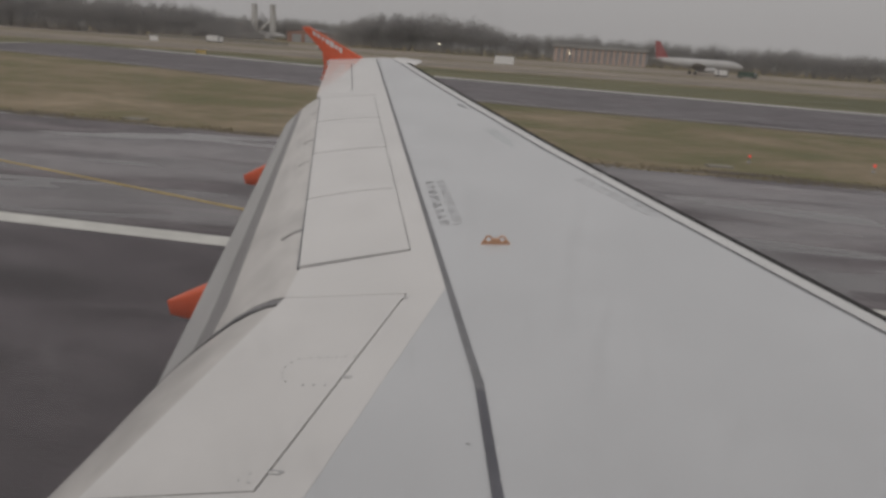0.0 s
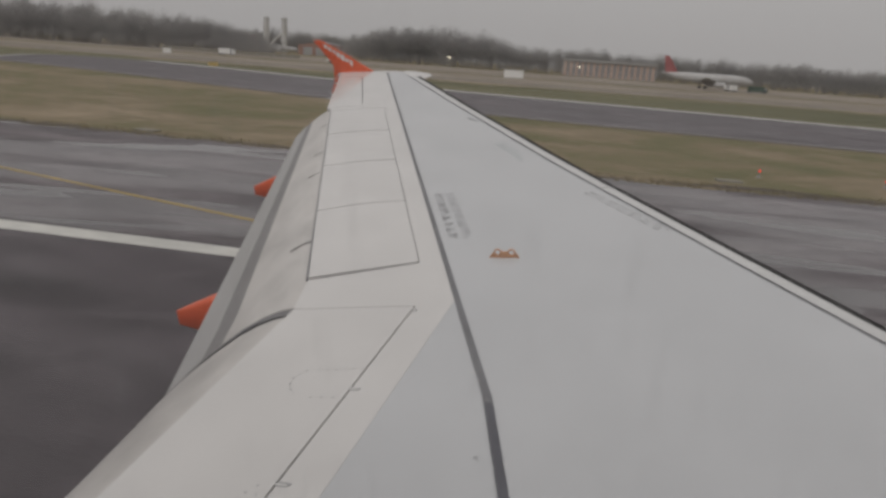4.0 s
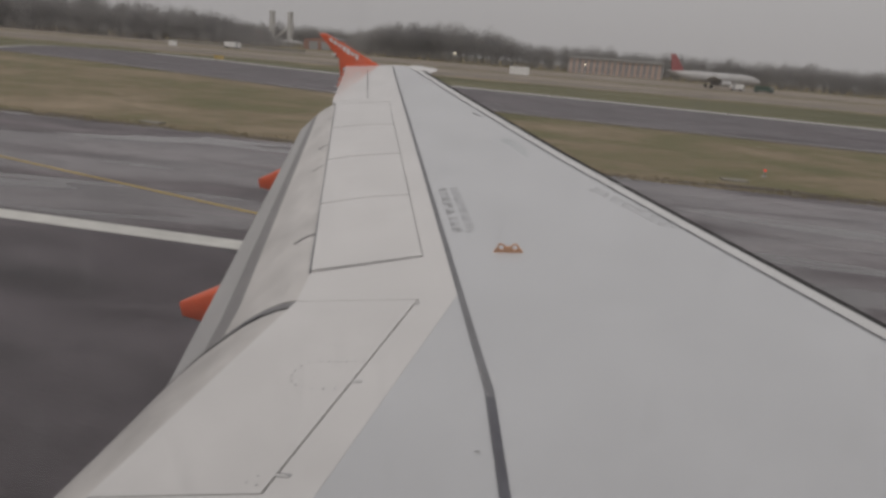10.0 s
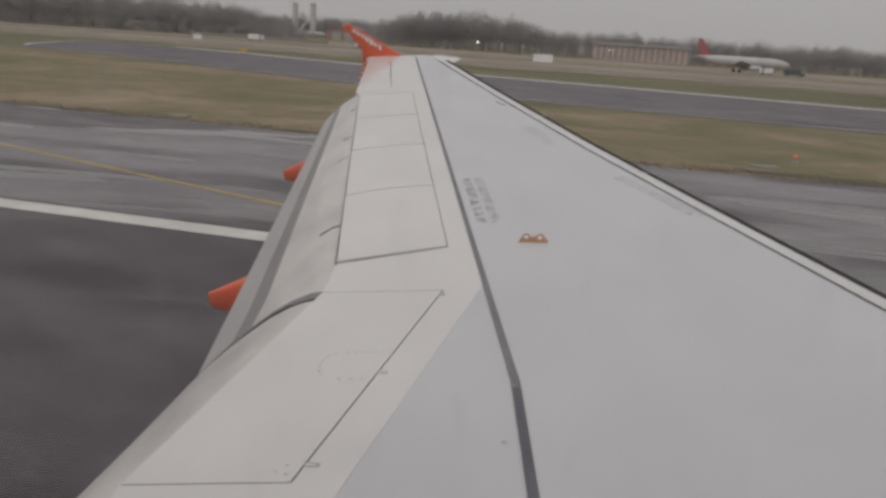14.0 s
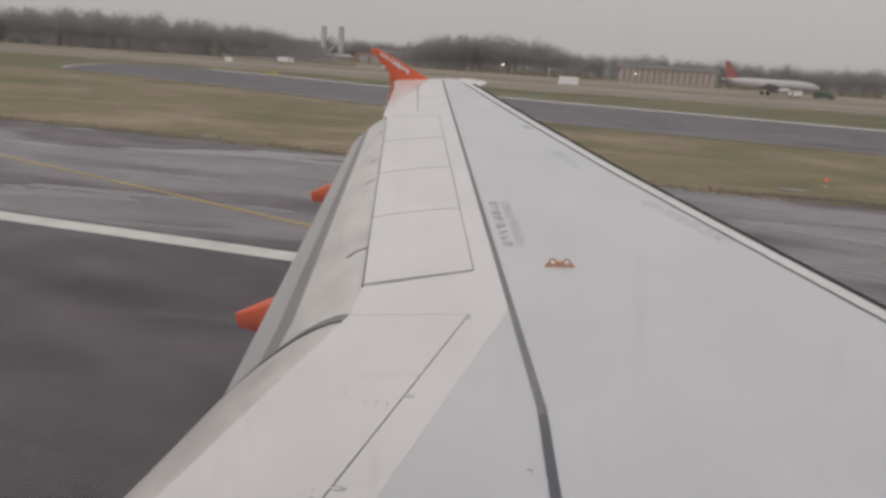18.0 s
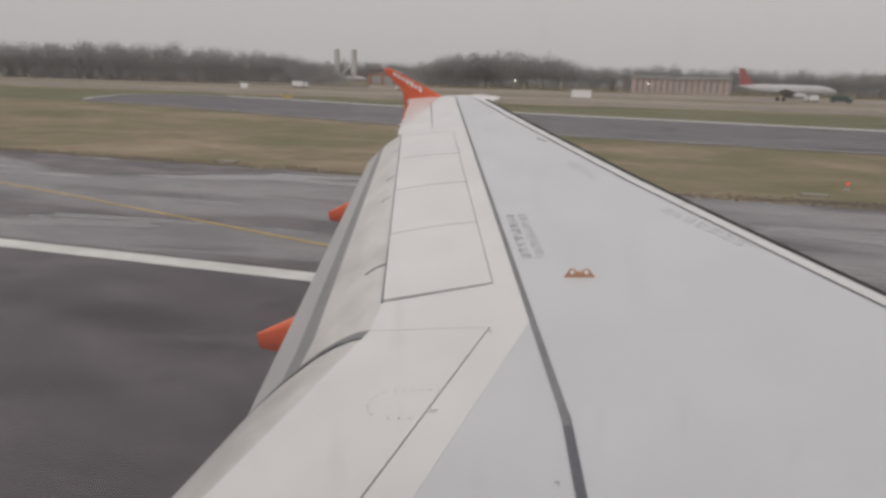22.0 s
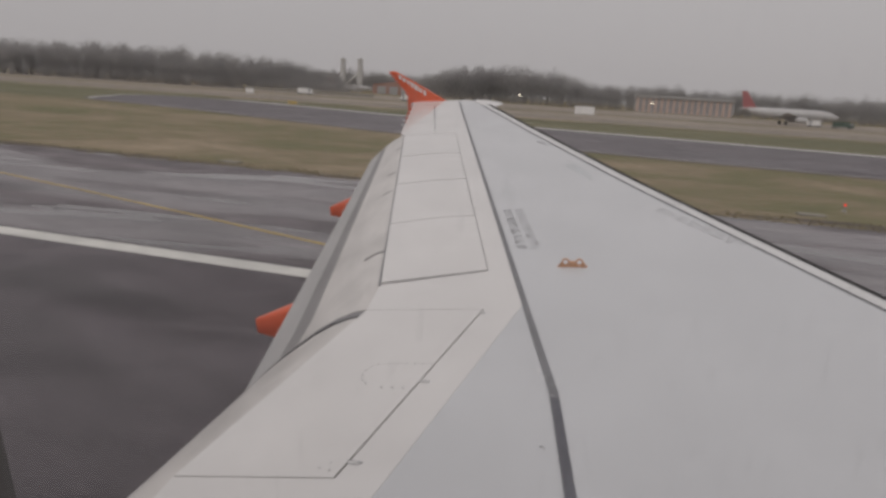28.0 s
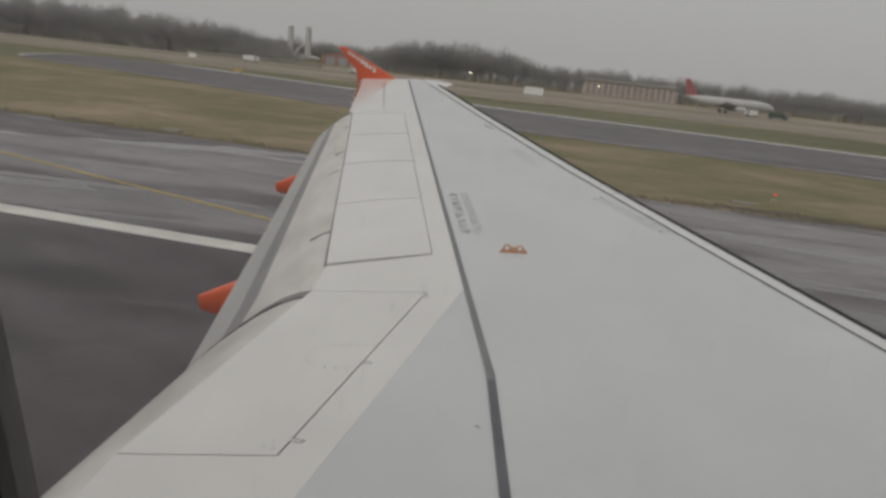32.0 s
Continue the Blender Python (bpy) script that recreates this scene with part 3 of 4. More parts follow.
# track slots and scuffs on the flap
def flap_mark(v, d0, d1, w, bend, mat):
    x0 = spoiler_te(v)
    u = (v - 6.1) / 7.1
    sx, sz = (x0 + 2.04 + 1.36 * u) / 1.41, (1.02 - 0.52 * u) / 0.985
    dxs, dzs = [p[0] for p in FP[1:11]], [p[1] for p in FP[1:11]]
    bm = bmesh.new()
    rings = []
    for k in range(7):
        d = d0 + (d1 - d0) * k / 6
        z = float(np.interp(d, dxs[::-1], dzs[::-1])) * sz
        ww = w * (1 - 0.8 * k / 6)
        vv = v + bend * (k / 6) ** 2
        rings.append([(x0 + 0.02 + d * sx, vv - ww, z + 0.006), (x0 + 0.02 + d * sx, vv + ww, z + 0.006), (x0 + 0.02 + d * sx, vv + ww, z - 0.01), (x0 + 0.02 + d * sx, vv - ww, z - 0.01)])
    loft(bm, rings)
    wing_part("track_slot", bm, mat, "dark scuffed slot in the flap")


flap_mark(7.45, -0.01, -0.24, 0.035, -0.12, DARKBAND)
flap_mark(9.65, -0.08, -0.24, 0.022, -0.1, TAIL)
flap_mark(10.6, -0.08, -0.24, 0.025, -0.1, TAIL)
flap_mark(12.2, -0.08, -0.22, 0.025, -0.1, TAIL)
# dark end rib in the gap between the two flaps
bm = bmesh.new()
loft(bm, [[(-0.62 + dx * 0.985, v, dz * 0.99 - 0.014) for dx, dz in FP] for v in (6.03, 6.125)])
end_seal = wing_part("flap_end_seal", bm, RIB, "grey curved seal between the flaps")
# shade of the gap beside the rib, painted on a solid near-black strip
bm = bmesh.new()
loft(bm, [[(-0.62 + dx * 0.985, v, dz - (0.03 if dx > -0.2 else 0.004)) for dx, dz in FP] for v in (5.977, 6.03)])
wing_part("seal_gap_shade", bm, GAP, "near-black strip painted as shade beside the seal", end_seal)


# flap track fairings
def fairing(v, dx, dz, k):
    bm = bmesh.new()
    rings = []
    for x, top, bot, w in ((0.3, -0.55, -0.7, 0.05), (-0.3, -0.5, -1.0, 0.13), (-1.2, -0.62, -1.3, 0.17), (-2.0, -0.86, -1.5, 0.16), (-2.47, -1.0, -1.52, 0.12), (-2.85, -1.16, -1.48, 0.07), (-3.06, -1.25, -1.45, 0.025)):
        zc, h = (top + bot) / 2 * k + dz, (top - bot) / 2 * k
        ring = []
        for i in range(10):
            a = 2 * math.pi * i / 10
            cs, sn = math.cos(a), math.sin(a)
            ring.append((x * k + dx, v + w * k * abs(cs) ** 0.4 * math.copysign(1, cs), zc + h * abs(sn) ** 0.4 * math.copysign(1, sn)))
        rings.append(ring)
    loft(bm, rings)
    wing_part("flap_track_fairing", bm, ORANGE, "orange flap track fairing tail", ang=50)


fairing(8.0, 0, 0, 1.0)
fairing(11.7, -1.25, 0.02, 0.79)

# escape-rope hook plate
bm = bmesh.new()


def hook_piece(pts):
    loft(bm, [[(x, 7.095 + d, z) for x, z in pts] for d in (-0.011, 0.011)])


hook_piece([(0.885, 0.002), (1.17, 0.002), (1.15, 0.022), (0.905, 0.022)])
hook_piece([(0.895, 0.015), (0.94, 0.015), (0.94, 0.07)])
hook_piece([(1.115, 0.015), (1.16, 0.015), (1.115, 0.07)])
hook_piece([(0.99, 0.015), (1.065, 0.015), (1.06, 0.062), (0.995, 0.062)])
for cx in (0.965, 1.09):
    for k in range(14):
        a0, a1 = 2 * math.pi * k / 14, 2 * math.pi * (k + 1) / 14
        tube(bm, (cx + 0.03 * math.cos(a0), 7.095, 0.054 + 0.03 * math.sin(a0)), (cx + 0.03 * math.cos(a1), 7.095, 0.054 + 0.03 * math.sin(a1)), 0.009, 0.009, 6)
wing_part("hook_plate", bm, HOOK, "small orange hook plate with two rings")

# ragged pale patch over the inboard end of the sealant strip
rs = random.Random(5)
bm = bmesh.new()
ring = []
for k in range(26):
    an = 2 * math.pi * k / 26
    rr = (1 + 0.35 * noise.noise((math.cos(an) * 1.5, math.sin(an) * 1.5, 4.0)) + rs.uniform(-0.12, 0.12))
    ring.append((1.33 + 0.2 * rr * math.cos(an), 3.63 + 0.23 * rr * math.sin(an)))
slab(bm, ring, 0.001, 0.0075)
wing_part("pale_patch", bm, WHITE, "ragged pale patch over the strip")
bm = bmesh.new()
slab(bm, [(spar(3.3) - 0.036, 3.3), (spar(3.8) - 0.036, 3.8), (spar(3.8) + 0.036, 3.8), (spar(3.3) + 0.036, 3.3)], 0.002, 0.0095)
wing_part("pale_patch_strip", bm, BOX)


# flaked paint along the strip
bm = bmesh.new()
for k in range(34):
    v = 3.9 + 1.5 * rs.random() ** 0.8
    x = spar(v) + rs.choice((-1, 1)) * 0.036 + rs.gauss(0, 0.014)
    r = rs.uniform(0.003, 0.008)
    slab(bm, [(x + r * rs.uniform(0.5, 1) * math.cos(a), v + 1.6 * r * rs.uniform(0.5, 1) * math.sin(a)) for a in (0, 1.3, 2.6, 3.9, 5.1)], 0.004, 0.0072)
tagged(wing_part("paint_flakes", bm, WHITE, "white flakes of paint along the strip"), kind="stuff")


# damp smudges on the skin
for cx, cy, a, b_ in ((0.35, 10.6, 0.16, 0.5), (0.78, 10.3, 0.2, 0.5), (2.3, 5.2, 0.3, 0.35)):
    bm = bmesh.new()
    ring = []
    for k in range(22):
        an = 2 * math.pi * k / 22
        rr = 1 + 0.3 * noise.noise((math.cos(an) * 1.3 + cx, math.sin(an) * 1.3, 1.0))
        ring.append((cx + a * rr * math.cos(an) - 0.3 * b_ * math.sin(an), cy + b_ * rr * math.sin(an)))
    slab(bm, ring, -0.002, 0.0045)
    wing_part("damp_smudge", bm, SMUDGE)


# stencilled warnings as plain bars


def stencil(x0, y0, x1, y1, width, rows, name, ink):
    d = Vector((x1 - x0, y1 - y0, 0))
    n = Vector((d.y, -d.x, 0)).normalized()
    if n.x < 0:
        n = -n
    bm = bmesh.new()
    for r in range(rows):
        t = 0.0
        while t < 0.97:
            w = min(rs.uniform(0.07, 0.13), 1 - t)
            a, b = Vector((x0, y0, 0)) + d * t + n * width * (r + 0.1) / rows, Vector((x0, y0, 0)) + d * (t + w) + n * width * (r + 0.1) / rows
            h = n * width * 0.72 / rows
            k = max(2, int(w / 0.017))
            for j in range(k):
                p, q = a.lerp(b, j / k), a.lerp(b, (j + rs.uniform(0.3, 0.5)) / k)
                lo, hi = rs.choice(((0, 1), (0, 1), (0, 0.42), (0.5, 1), (0.1, 0.9)))
                slab(bm, [(p.x + h.x * lo, p.y + h.y * lo), (q.x + h.x * lo, q.y + h.y * lo), (q.x + h.x * hi, q.y + h.y * hi), (p.x + h.x * hi, p.y + h.y * hi)], 0.001, 0.0055)
            t += w + 0.035
    tagged(wing_part(name, bm, ink, "faint grey stencilled warning, unreadable"), kind="stuff")


stencil(0.06, 8.72, 0.45, 7.45, 0.27, 2, "stencil_text", INK)
stencil(1.75, 8.8, 2.48, 7.72, 0.16, 2, "stencil_text", FAINT)
stencil(-0.05, 12.35, 0.13, 12.1, 0.06, 1, "stencil_text", INK)

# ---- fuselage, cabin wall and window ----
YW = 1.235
# this window's size, place and slant are fitted to the camera's view
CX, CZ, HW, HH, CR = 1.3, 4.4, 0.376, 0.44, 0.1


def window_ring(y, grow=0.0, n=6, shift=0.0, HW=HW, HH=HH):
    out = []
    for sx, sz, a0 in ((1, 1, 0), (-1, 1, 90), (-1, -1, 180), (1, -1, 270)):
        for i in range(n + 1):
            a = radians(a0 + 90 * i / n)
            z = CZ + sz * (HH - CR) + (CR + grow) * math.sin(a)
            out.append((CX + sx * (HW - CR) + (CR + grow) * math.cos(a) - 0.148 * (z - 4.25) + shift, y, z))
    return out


def wall_with_hole(y0, y1, x0, x1, z0, z1, grow, shift=0.0, hw=HW, hh=HH):
    """A flat wall between two y with the window's opening through it."""
    bm = bmesh.new()
    for y in (y0, y1):
        ring = window_ring(y, grow, shift=shift, HW=hw, HH=hh)
        n = len(ring)
        q = n // 4
        corners = [(x1, y, z1), (x0, y, z1), (x0, y, z0), (x1, y, z0)]
        vr = [bm.verts.new(p) for p in ring]
        vc = [bm.verts.new(p) for p in corners]
        for k in range(4):
            for i in range(q - 1):
                bm.faces.new((vr[k * q + i], vr[k * q + i + 1], vc[k]))
            bm.faces.new((vr[k * q + q - 1], vr[(k * q + q) % n], vc[(k + 1) % 4], vc[k]))
        if y == y0:
            r0 = vr
        else:
            for i in range(n):
                j = (i + 1) % n
                bm.faces.new((r0[i], r0[j], vr[j], vr[i]))
    return bm


XA, XB = -3.6, 6.2
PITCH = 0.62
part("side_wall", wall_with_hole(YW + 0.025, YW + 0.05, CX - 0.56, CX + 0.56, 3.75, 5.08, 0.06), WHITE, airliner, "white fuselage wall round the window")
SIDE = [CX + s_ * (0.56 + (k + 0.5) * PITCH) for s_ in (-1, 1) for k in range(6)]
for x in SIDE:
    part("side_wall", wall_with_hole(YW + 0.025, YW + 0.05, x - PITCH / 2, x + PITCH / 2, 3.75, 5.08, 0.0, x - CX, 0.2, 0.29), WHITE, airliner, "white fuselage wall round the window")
for x0, x1 in ((XA, CX - 0.56 - 6 * PITCH), (CX + 0.56 + 6 * PITCH, XB)):
    bm = bmesh.new()
    box(bm, ((x0 + x1) / 2, YW + 0.0375, 4.415), (x1 - x0, 0.025, 1.33))
    part("side_wall", bm, WHITE, airliner, "plain white fuselage wall")
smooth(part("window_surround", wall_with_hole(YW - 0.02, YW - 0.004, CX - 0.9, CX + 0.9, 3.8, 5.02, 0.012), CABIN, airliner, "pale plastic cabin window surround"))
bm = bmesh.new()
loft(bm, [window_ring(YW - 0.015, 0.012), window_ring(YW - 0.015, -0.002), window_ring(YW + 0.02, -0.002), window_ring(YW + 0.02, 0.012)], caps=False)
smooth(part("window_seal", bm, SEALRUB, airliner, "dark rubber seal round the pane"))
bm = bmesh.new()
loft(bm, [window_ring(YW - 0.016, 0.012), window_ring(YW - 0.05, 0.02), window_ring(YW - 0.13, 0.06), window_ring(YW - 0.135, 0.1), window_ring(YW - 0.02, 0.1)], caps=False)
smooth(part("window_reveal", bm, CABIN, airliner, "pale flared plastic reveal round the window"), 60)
PYC = -0.55
SEC = [(1.285, 5.08), (1.2, 5.35), (0.9, 5.72), (0.45, 5.98), (-0.1, 6.12), (-1.0, 6.12), (-1.55, 5.98), (-2.0, 5.72), (-2.3, 5.35), (-2.47, 4.95), (-2.52, 4.4), (-2.47, 3.9), (-2.3, 3.3), (-2.1, 2.6), (-1.8, 1.75), (-1.2, 1.45), (0.1, 1.45), (0.75, 1.75), (1.05, 2.6), (1.21, 3.3), (1.285, 3.75)]
bm = bmesh.new()
outer_r = [[(x, y, z) for y, z in SEC] for x in (XA, XB)]
inner_r = [[(x, PYC + (y - PYC) * 0.94, 3.7 + (z - 3.7) * 0.95) for y, z in SEC] for x in (XA, XB)]
for rg in (outer_r, inner_r):
    loft(bm, rg, caps=False, closed=False)
for k in (0, 1):
    loft(bm, [outer_r[k], inner_r[k]], caps=False, closed=False)
smooth(part("fuselage_shell", bm, WHITE, airliner, "white fuselage shell"))
for x in (XA, XB):
    bm = bmesh.new()
    loft(bm, [[(x + d, y * 0.999, z) for y, z in SEC] for d in (-0.02, 0.02)])
    part("bulkhead", bm, CABIN, airliner, "plain cabin bulkhead")
bm = bmesh.new()
box(bm, ((XA + XB) / 2, PYC, 3.35), (XB - XA - 0.1, 3.3, 0.06))
part("cabin_floor", bm, CABIN, airliner)

# pane with dirt and dried rain
PANE = bpy.data.materials.new("scratched_window_pane")
PANE.use_nodes = True
nt = PANE.node_tree
nt.nodes.clear()
N, Lk = nt.nodes.new, nt.links.new
o, mix, mix2 = N("ShaderNodeOutputMaterial"), N("ShaderNodeMixShader"), N("ShaderNodeMixShader")
clear, haze, gloss, fr = N("ShaderNodeBsdfTransparent"), N("ShaderNodeBsdfTranslucent"), N("ShaderNodeBsdfGlossy"), N("ShaderNodeFresnel")
gloss.inputs["Roughness"].default_value = 0.03
fr.inputs["IOR"].default_value = 1.2
co, mp, ns, rg = N("ShaderNodeTexCoord"), N("ShaderNodeMapping"), N("ShaderNodeTexNoise"), N("ShaderNodeMapRange")
mp.inputs["Scale"].default_value = (210, 1, 52)
ns.inputs["Scale"].default_value, ns.inputs["Detail"].default_value = 1.0, 3
rg.inputs[1].default_value, rg.inputs[2].default_value, rg.inputs[3].default_value, rg.inputs[4].default_value = 0.6, 0.82, 0.055, 0.13
Lk(co.outputs["Object"], mp.inputs[0])
Lk(mp.outputs[0], ns.inputs["Vector"])
Lk(ns.outputs["Fac"], rg.inputs[0])
Lk(rg.outputs[0], mix.inputs[0])
Lk(clear.outputs[0], mix.inputs[1])
Lk(haze.outputs[0], mix.inputs[2])
Lk(fr.outputs[0], mix2.inputs[0])
Lk(mix.outputs[0], mix2.inputs[1])
Lk(gloss.outputs[0], mix2.inputs[2])
Lk(mix2.outputs[0], o.inputs[0])
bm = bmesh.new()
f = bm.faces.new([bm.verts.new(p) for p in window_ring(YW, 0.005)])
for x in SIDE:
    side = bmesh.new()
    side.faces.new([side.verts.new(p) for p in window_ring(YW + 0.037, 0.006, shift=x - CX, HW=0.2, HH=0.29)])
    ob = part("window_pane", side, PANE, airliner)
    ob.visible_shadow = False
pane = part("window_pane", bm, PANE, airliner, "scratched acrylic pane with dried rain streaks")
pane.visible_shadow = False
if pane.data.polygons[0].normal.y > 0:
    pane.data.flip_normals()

# main landing gear below the root
x = -0.2
bm = bmesh.new()
tube(bm, (x, 2.6, 1.7), (x, 2.9, 0.55), 0.12, 0.09, 12)
gear = part("landing_gear_leg", bm, STEEL, airliner)
for dy in (-0.28, 0.28):
    bm = bmesh.new()
    loft(bm, [[(x + r * math.cos(2 * math.pi * i / 24), 2.9 + dy + w, 0.58 + r * math.sin(2 * math.pi * i / 24)) for i in range(24)] for w, r in ((-0.2, 0.3), (-0.19, 0.46), (-0.1, 0.55), (0.1, 0.55), (0.19, 0.46), (0.2, 0.3))])
    smooth(part("wheel", bm, RUBBER, gear, "black tyre"))

# ---- woodland, one uncountable belt of bare trees ----
def add_tree(V, Fc, rnd, x, y, h):
    """A tapered trunk, limbs and a ragged crown of small twig clumps."""
    def cone(p, q, r0, r1):
        a = len(V)
        d = (q - p).normalized()
        u = d.orthogonal().normalized()
        w = d.cross(u)
        for c, r in ((p, r0), (q, r1)):
            for k in range(4):
                an = k * math.pi / 2
                V.append(c + (u * math.cos(an) + w * math.sin(an)) * r)
        for k in range(4):
            j = (k + 1) % 4
            Fc.append((a + k, a + j, a + 4 + j, a + 4 + k))
    base = Vector((x, y, -0.2))
    top = base + Vector((rnd.uniform(-0.6, 0.6), rnd.uniform(-0.6, 0.6), h * 0.85))
    cone(base, top, 0.015 * h, 0.004 * h)
    rad = h * rnd.uniform(0.3, 0.5)
    zc = h * rnd.uniform(0.42, 0.52)
    for k in range(5):
        an = rnd.uniform(0, 6.28)
        s = base.lerp(top, rnd.uniform(0.3, 0.7))
        cone(s, s + Vector((math.cos(an) * rad * 0.8, math.sin(an) * rad * 0.8, h * 0.16)), 0.01 * h, 0.003 * h)
    lobes = [Vector((rnd.gauss(0, 1), rnd.gauss(0, 1), rnd.gauss(0, 1))).normalized() * rnd.uniform(0.2, 0.6) for _ in range(9)]
    for k in range(1050 if h > 10 else 260):
        l = rnd.choice(lobes)
        d = Vector((rnd.gauss(0, 1), rnd.gauss(0, 1), rnd.gauss(0, 1))).normalized() * rnd.random() ** 0.4 * 0.45
        d = d + l
        p = Vector((x + d.x * rad, y + d.y * rad, abs(zc + d.z * h * 0.5)))
        s = rnd.uniform(0.2, 0.44) * max(h, 11) / 17
        a = len(V)
        for _ in range(3):
            V.append(p + Vector((rnd.uniform(-s, s), rnd.uniform(-s, s), rnd.uniform(-s, s))))
        Fc.append((a, a + 1, a + 2))


def woodland(name, x0, x1, yf, hs, step, rows, seed, label):
    rnd = random.Random(seed)
    V, Fc = [], []
    for r in range(rows):
        x = x0
        while x < x1:
            hh = hs(x) * rnd.uniform(0.88, 1.06) * (1 if r else 0.86)
            if hh > 2:
                add_tree(V, Fc, rnd, x + rnd.uniform(-2, 2), yf(x) + r * 9 + rnd.uniform(-4, 4), hh)
            x += step * rnd.uniform(0.7, 1.3)
    me = bpy.data.meshes.new(name)
    me.from_pydata(V, [], Fc)
    me.materials.append(BARK)
    tagged(new(name, me), label, "trees", kind="stuff")


def near_height(x):
    full = 20.5 + 3.0 * noise.noise((x * 0.012, 0, 0)) + 1.5 * noise.noise((x * 0.05, 4, 0))
    return full * float(np.interp(x, (-205, -182, -165, -150, -140), (1.06, 0.98, 0.72, 0.5, 0.3)))


def far_height(x):
    clump = float(np.interp(x, (-140, -122, -75, -48, -20), (15, 27, 29, 24, 19)))
    return clump + 2.5 * noise.noise((x * 0.03, 5, 0))


woodland("woodland", -560, -140, lambda x: 335 + 0.12 * x, near_height, 4.0, 4, 2, "grey-brown belt of bare winter trees behind the airfield")
woodland("scrub", -560, -138, lambda x: 326 + 0.12 * x, lambda x: min(8 + 2 * noise.noise((x * 0.05, 9, 0)), near_height(x)), 2.6, 2, 7, "grey-brown scrub along the foot of the woods")
woodland("scrub", -560, -150, lambda x: 344 + 0.12 * x, lambda x: min(10 + 2.5 * noise.noise((x * 0.05, 21, 0)), near_height(x)), 2.8, 2, 17, "grey-brown undergrowth inside the woods")
woodland("scrub", -140, 330, lambda x: 441 + 0.1 * x, lambda x: 7 + 2 * noise.noise((x * 0.05, 3, 0)), 3.0, 2, 8, "grey-brown scrub along the foot of the woods")
woodland("woodland", -142, 330, lambda x: 450 + 0.1 * x, far_height, 4.6, 4, 4, "hazy far belt of bare winter trees")
woodland("woodland", -440, -120, lambda x: 640, lambda x: 25 + 4 * noise.noise((x * 0.02, 15, 0)), 5.0, 3, 14, "farther belt of bare trees behind the towers")


# ---- airfield marks ----
bm = bmesh.new()
slab(bm, [(-44.0, 7.0), (-20.0, 7.0), (-20.0, 11.2), (-44.0, 11.2)], 0.02, 0.035)
part("touchdown_block", bm, LINE, runway, "broad white painted touchdown block")
bm = bmesh.new()
cl = [(-60, 29.5), (-45, 27.4), (-30, 24.3), (-18.3, 21.1), (-7, 17.8), (6, 14.8), (22, 12.0), (60, 8.0)]
slab(bm, [(x, y - 0.06) for x, y in cl] + [(x, y + 0.06) for x, y in cl[::-1]], 0.018, 0.0365)
part("taxi_line", bm, YELLOW, runway, "thin yellow lead-off line")


# ---- grass tufts along the verge, uncountable ----
rg_ = random.Random(11)
V, Fc = [], []
for k in range(4500):
    y = 30.75 + 2.2 * rg_.random() ** 2
    x = rg_.uniform(-1.35 * y, 0.62 * y + 5)
    if noise.noise((x * 0.05, y * 0.13, 2)) < -0.4:
        continue
    h = rg_.uniform(0.02, 0.06)
    a = len(V)
    an = rg_.gauss(0, 0.25)
    w = rg_.uniform(0.04, 0.14)
    dx, dy = math.cos(an) * w, math.sin(an) * w
    V += [(x - dx, y - dy, -0.01), (x + dx, y + dy, -0.01), (x + rg_.uniform(-w, w), y + rg_.uniform(-0.1, 0.1), h)]
    Fc.append((a, a + 1, a + 2))
me = bpy.data.meshes.new("grass_tufts")
me.from_pydata(V, [], Fc)
me.materials.append(BLADES)
tagged(new("grass_tufts", me), "short dry grass tufts along the runway verge", "grass", kind="stuff")


# ---- airfield things ----
def sign(x, y, w, h, face, label):
    ob = tagged(new("airfield_sign"), label, "sign", "airfield signs")
    ob.location = (x, y, 0)
    for dx in (-0.35 * w, 0.35 * w):
        bm = bmesh.new()
        box(bm, (dx, 0, 0.2), (0.08, 0.08, 0.4))
        part("leg", bm, STEEL, ob)
    bm = bmesh.new()
    box(bm, (0, 0, 0.35 + h / 2), (w, 0.25, h))
    bmesh.ops.bevel(bm, geom=bm.edges, offset=0.03, segments=2)
    part("panel", bm, face, ob)
    for z in (0.38, 0.32 + h):
        bm = bmesh.new()
        box(bm, (0, -0.13, z), (w * 0.98, 0.03, 0.05))
        part("rail", bm, STEEL, ob)


sign(-122, 200, 2.6, 1.5, WHITE, "white airfield sign board standing in the grass")
sign(-14, 215, 6.0, 2.4, WHITE, "white airfield sign board standing in the grass")
sign(-62, 118, 1.8, 0.8, YELLOW, "yellow taxiway sign standing in the grass")
sign(-150, 128, 3.2, 1.1, WHITE, "long white airfield sign beside the taxiway")


LAMP = bpy.data.materials.new("red_lamp")
LAMP.use_nodes = True
lb = LAMP.node_tree.nodes["Principled BSDF"]
lb.inputs["Base Color"].default_value = (0.7, 0.03, 0.02, 1)
lb.inputs["Emission Color"].default_value = (1, 0.05, 0.03, 1)
lb.inputs["Emission Strength"].default_value = 0.6
GLOW = bpy.data.materials.new("white_lamp")
GLOW.use_nodes = True
lb = GLOW.node_tree.nodes["Principled BSDF"]
lb.inputs["Emission Color"].default_value = (1, 0.85, 0.6, 1)
lb.inputs["Emission Strength"].default_value = 2.5


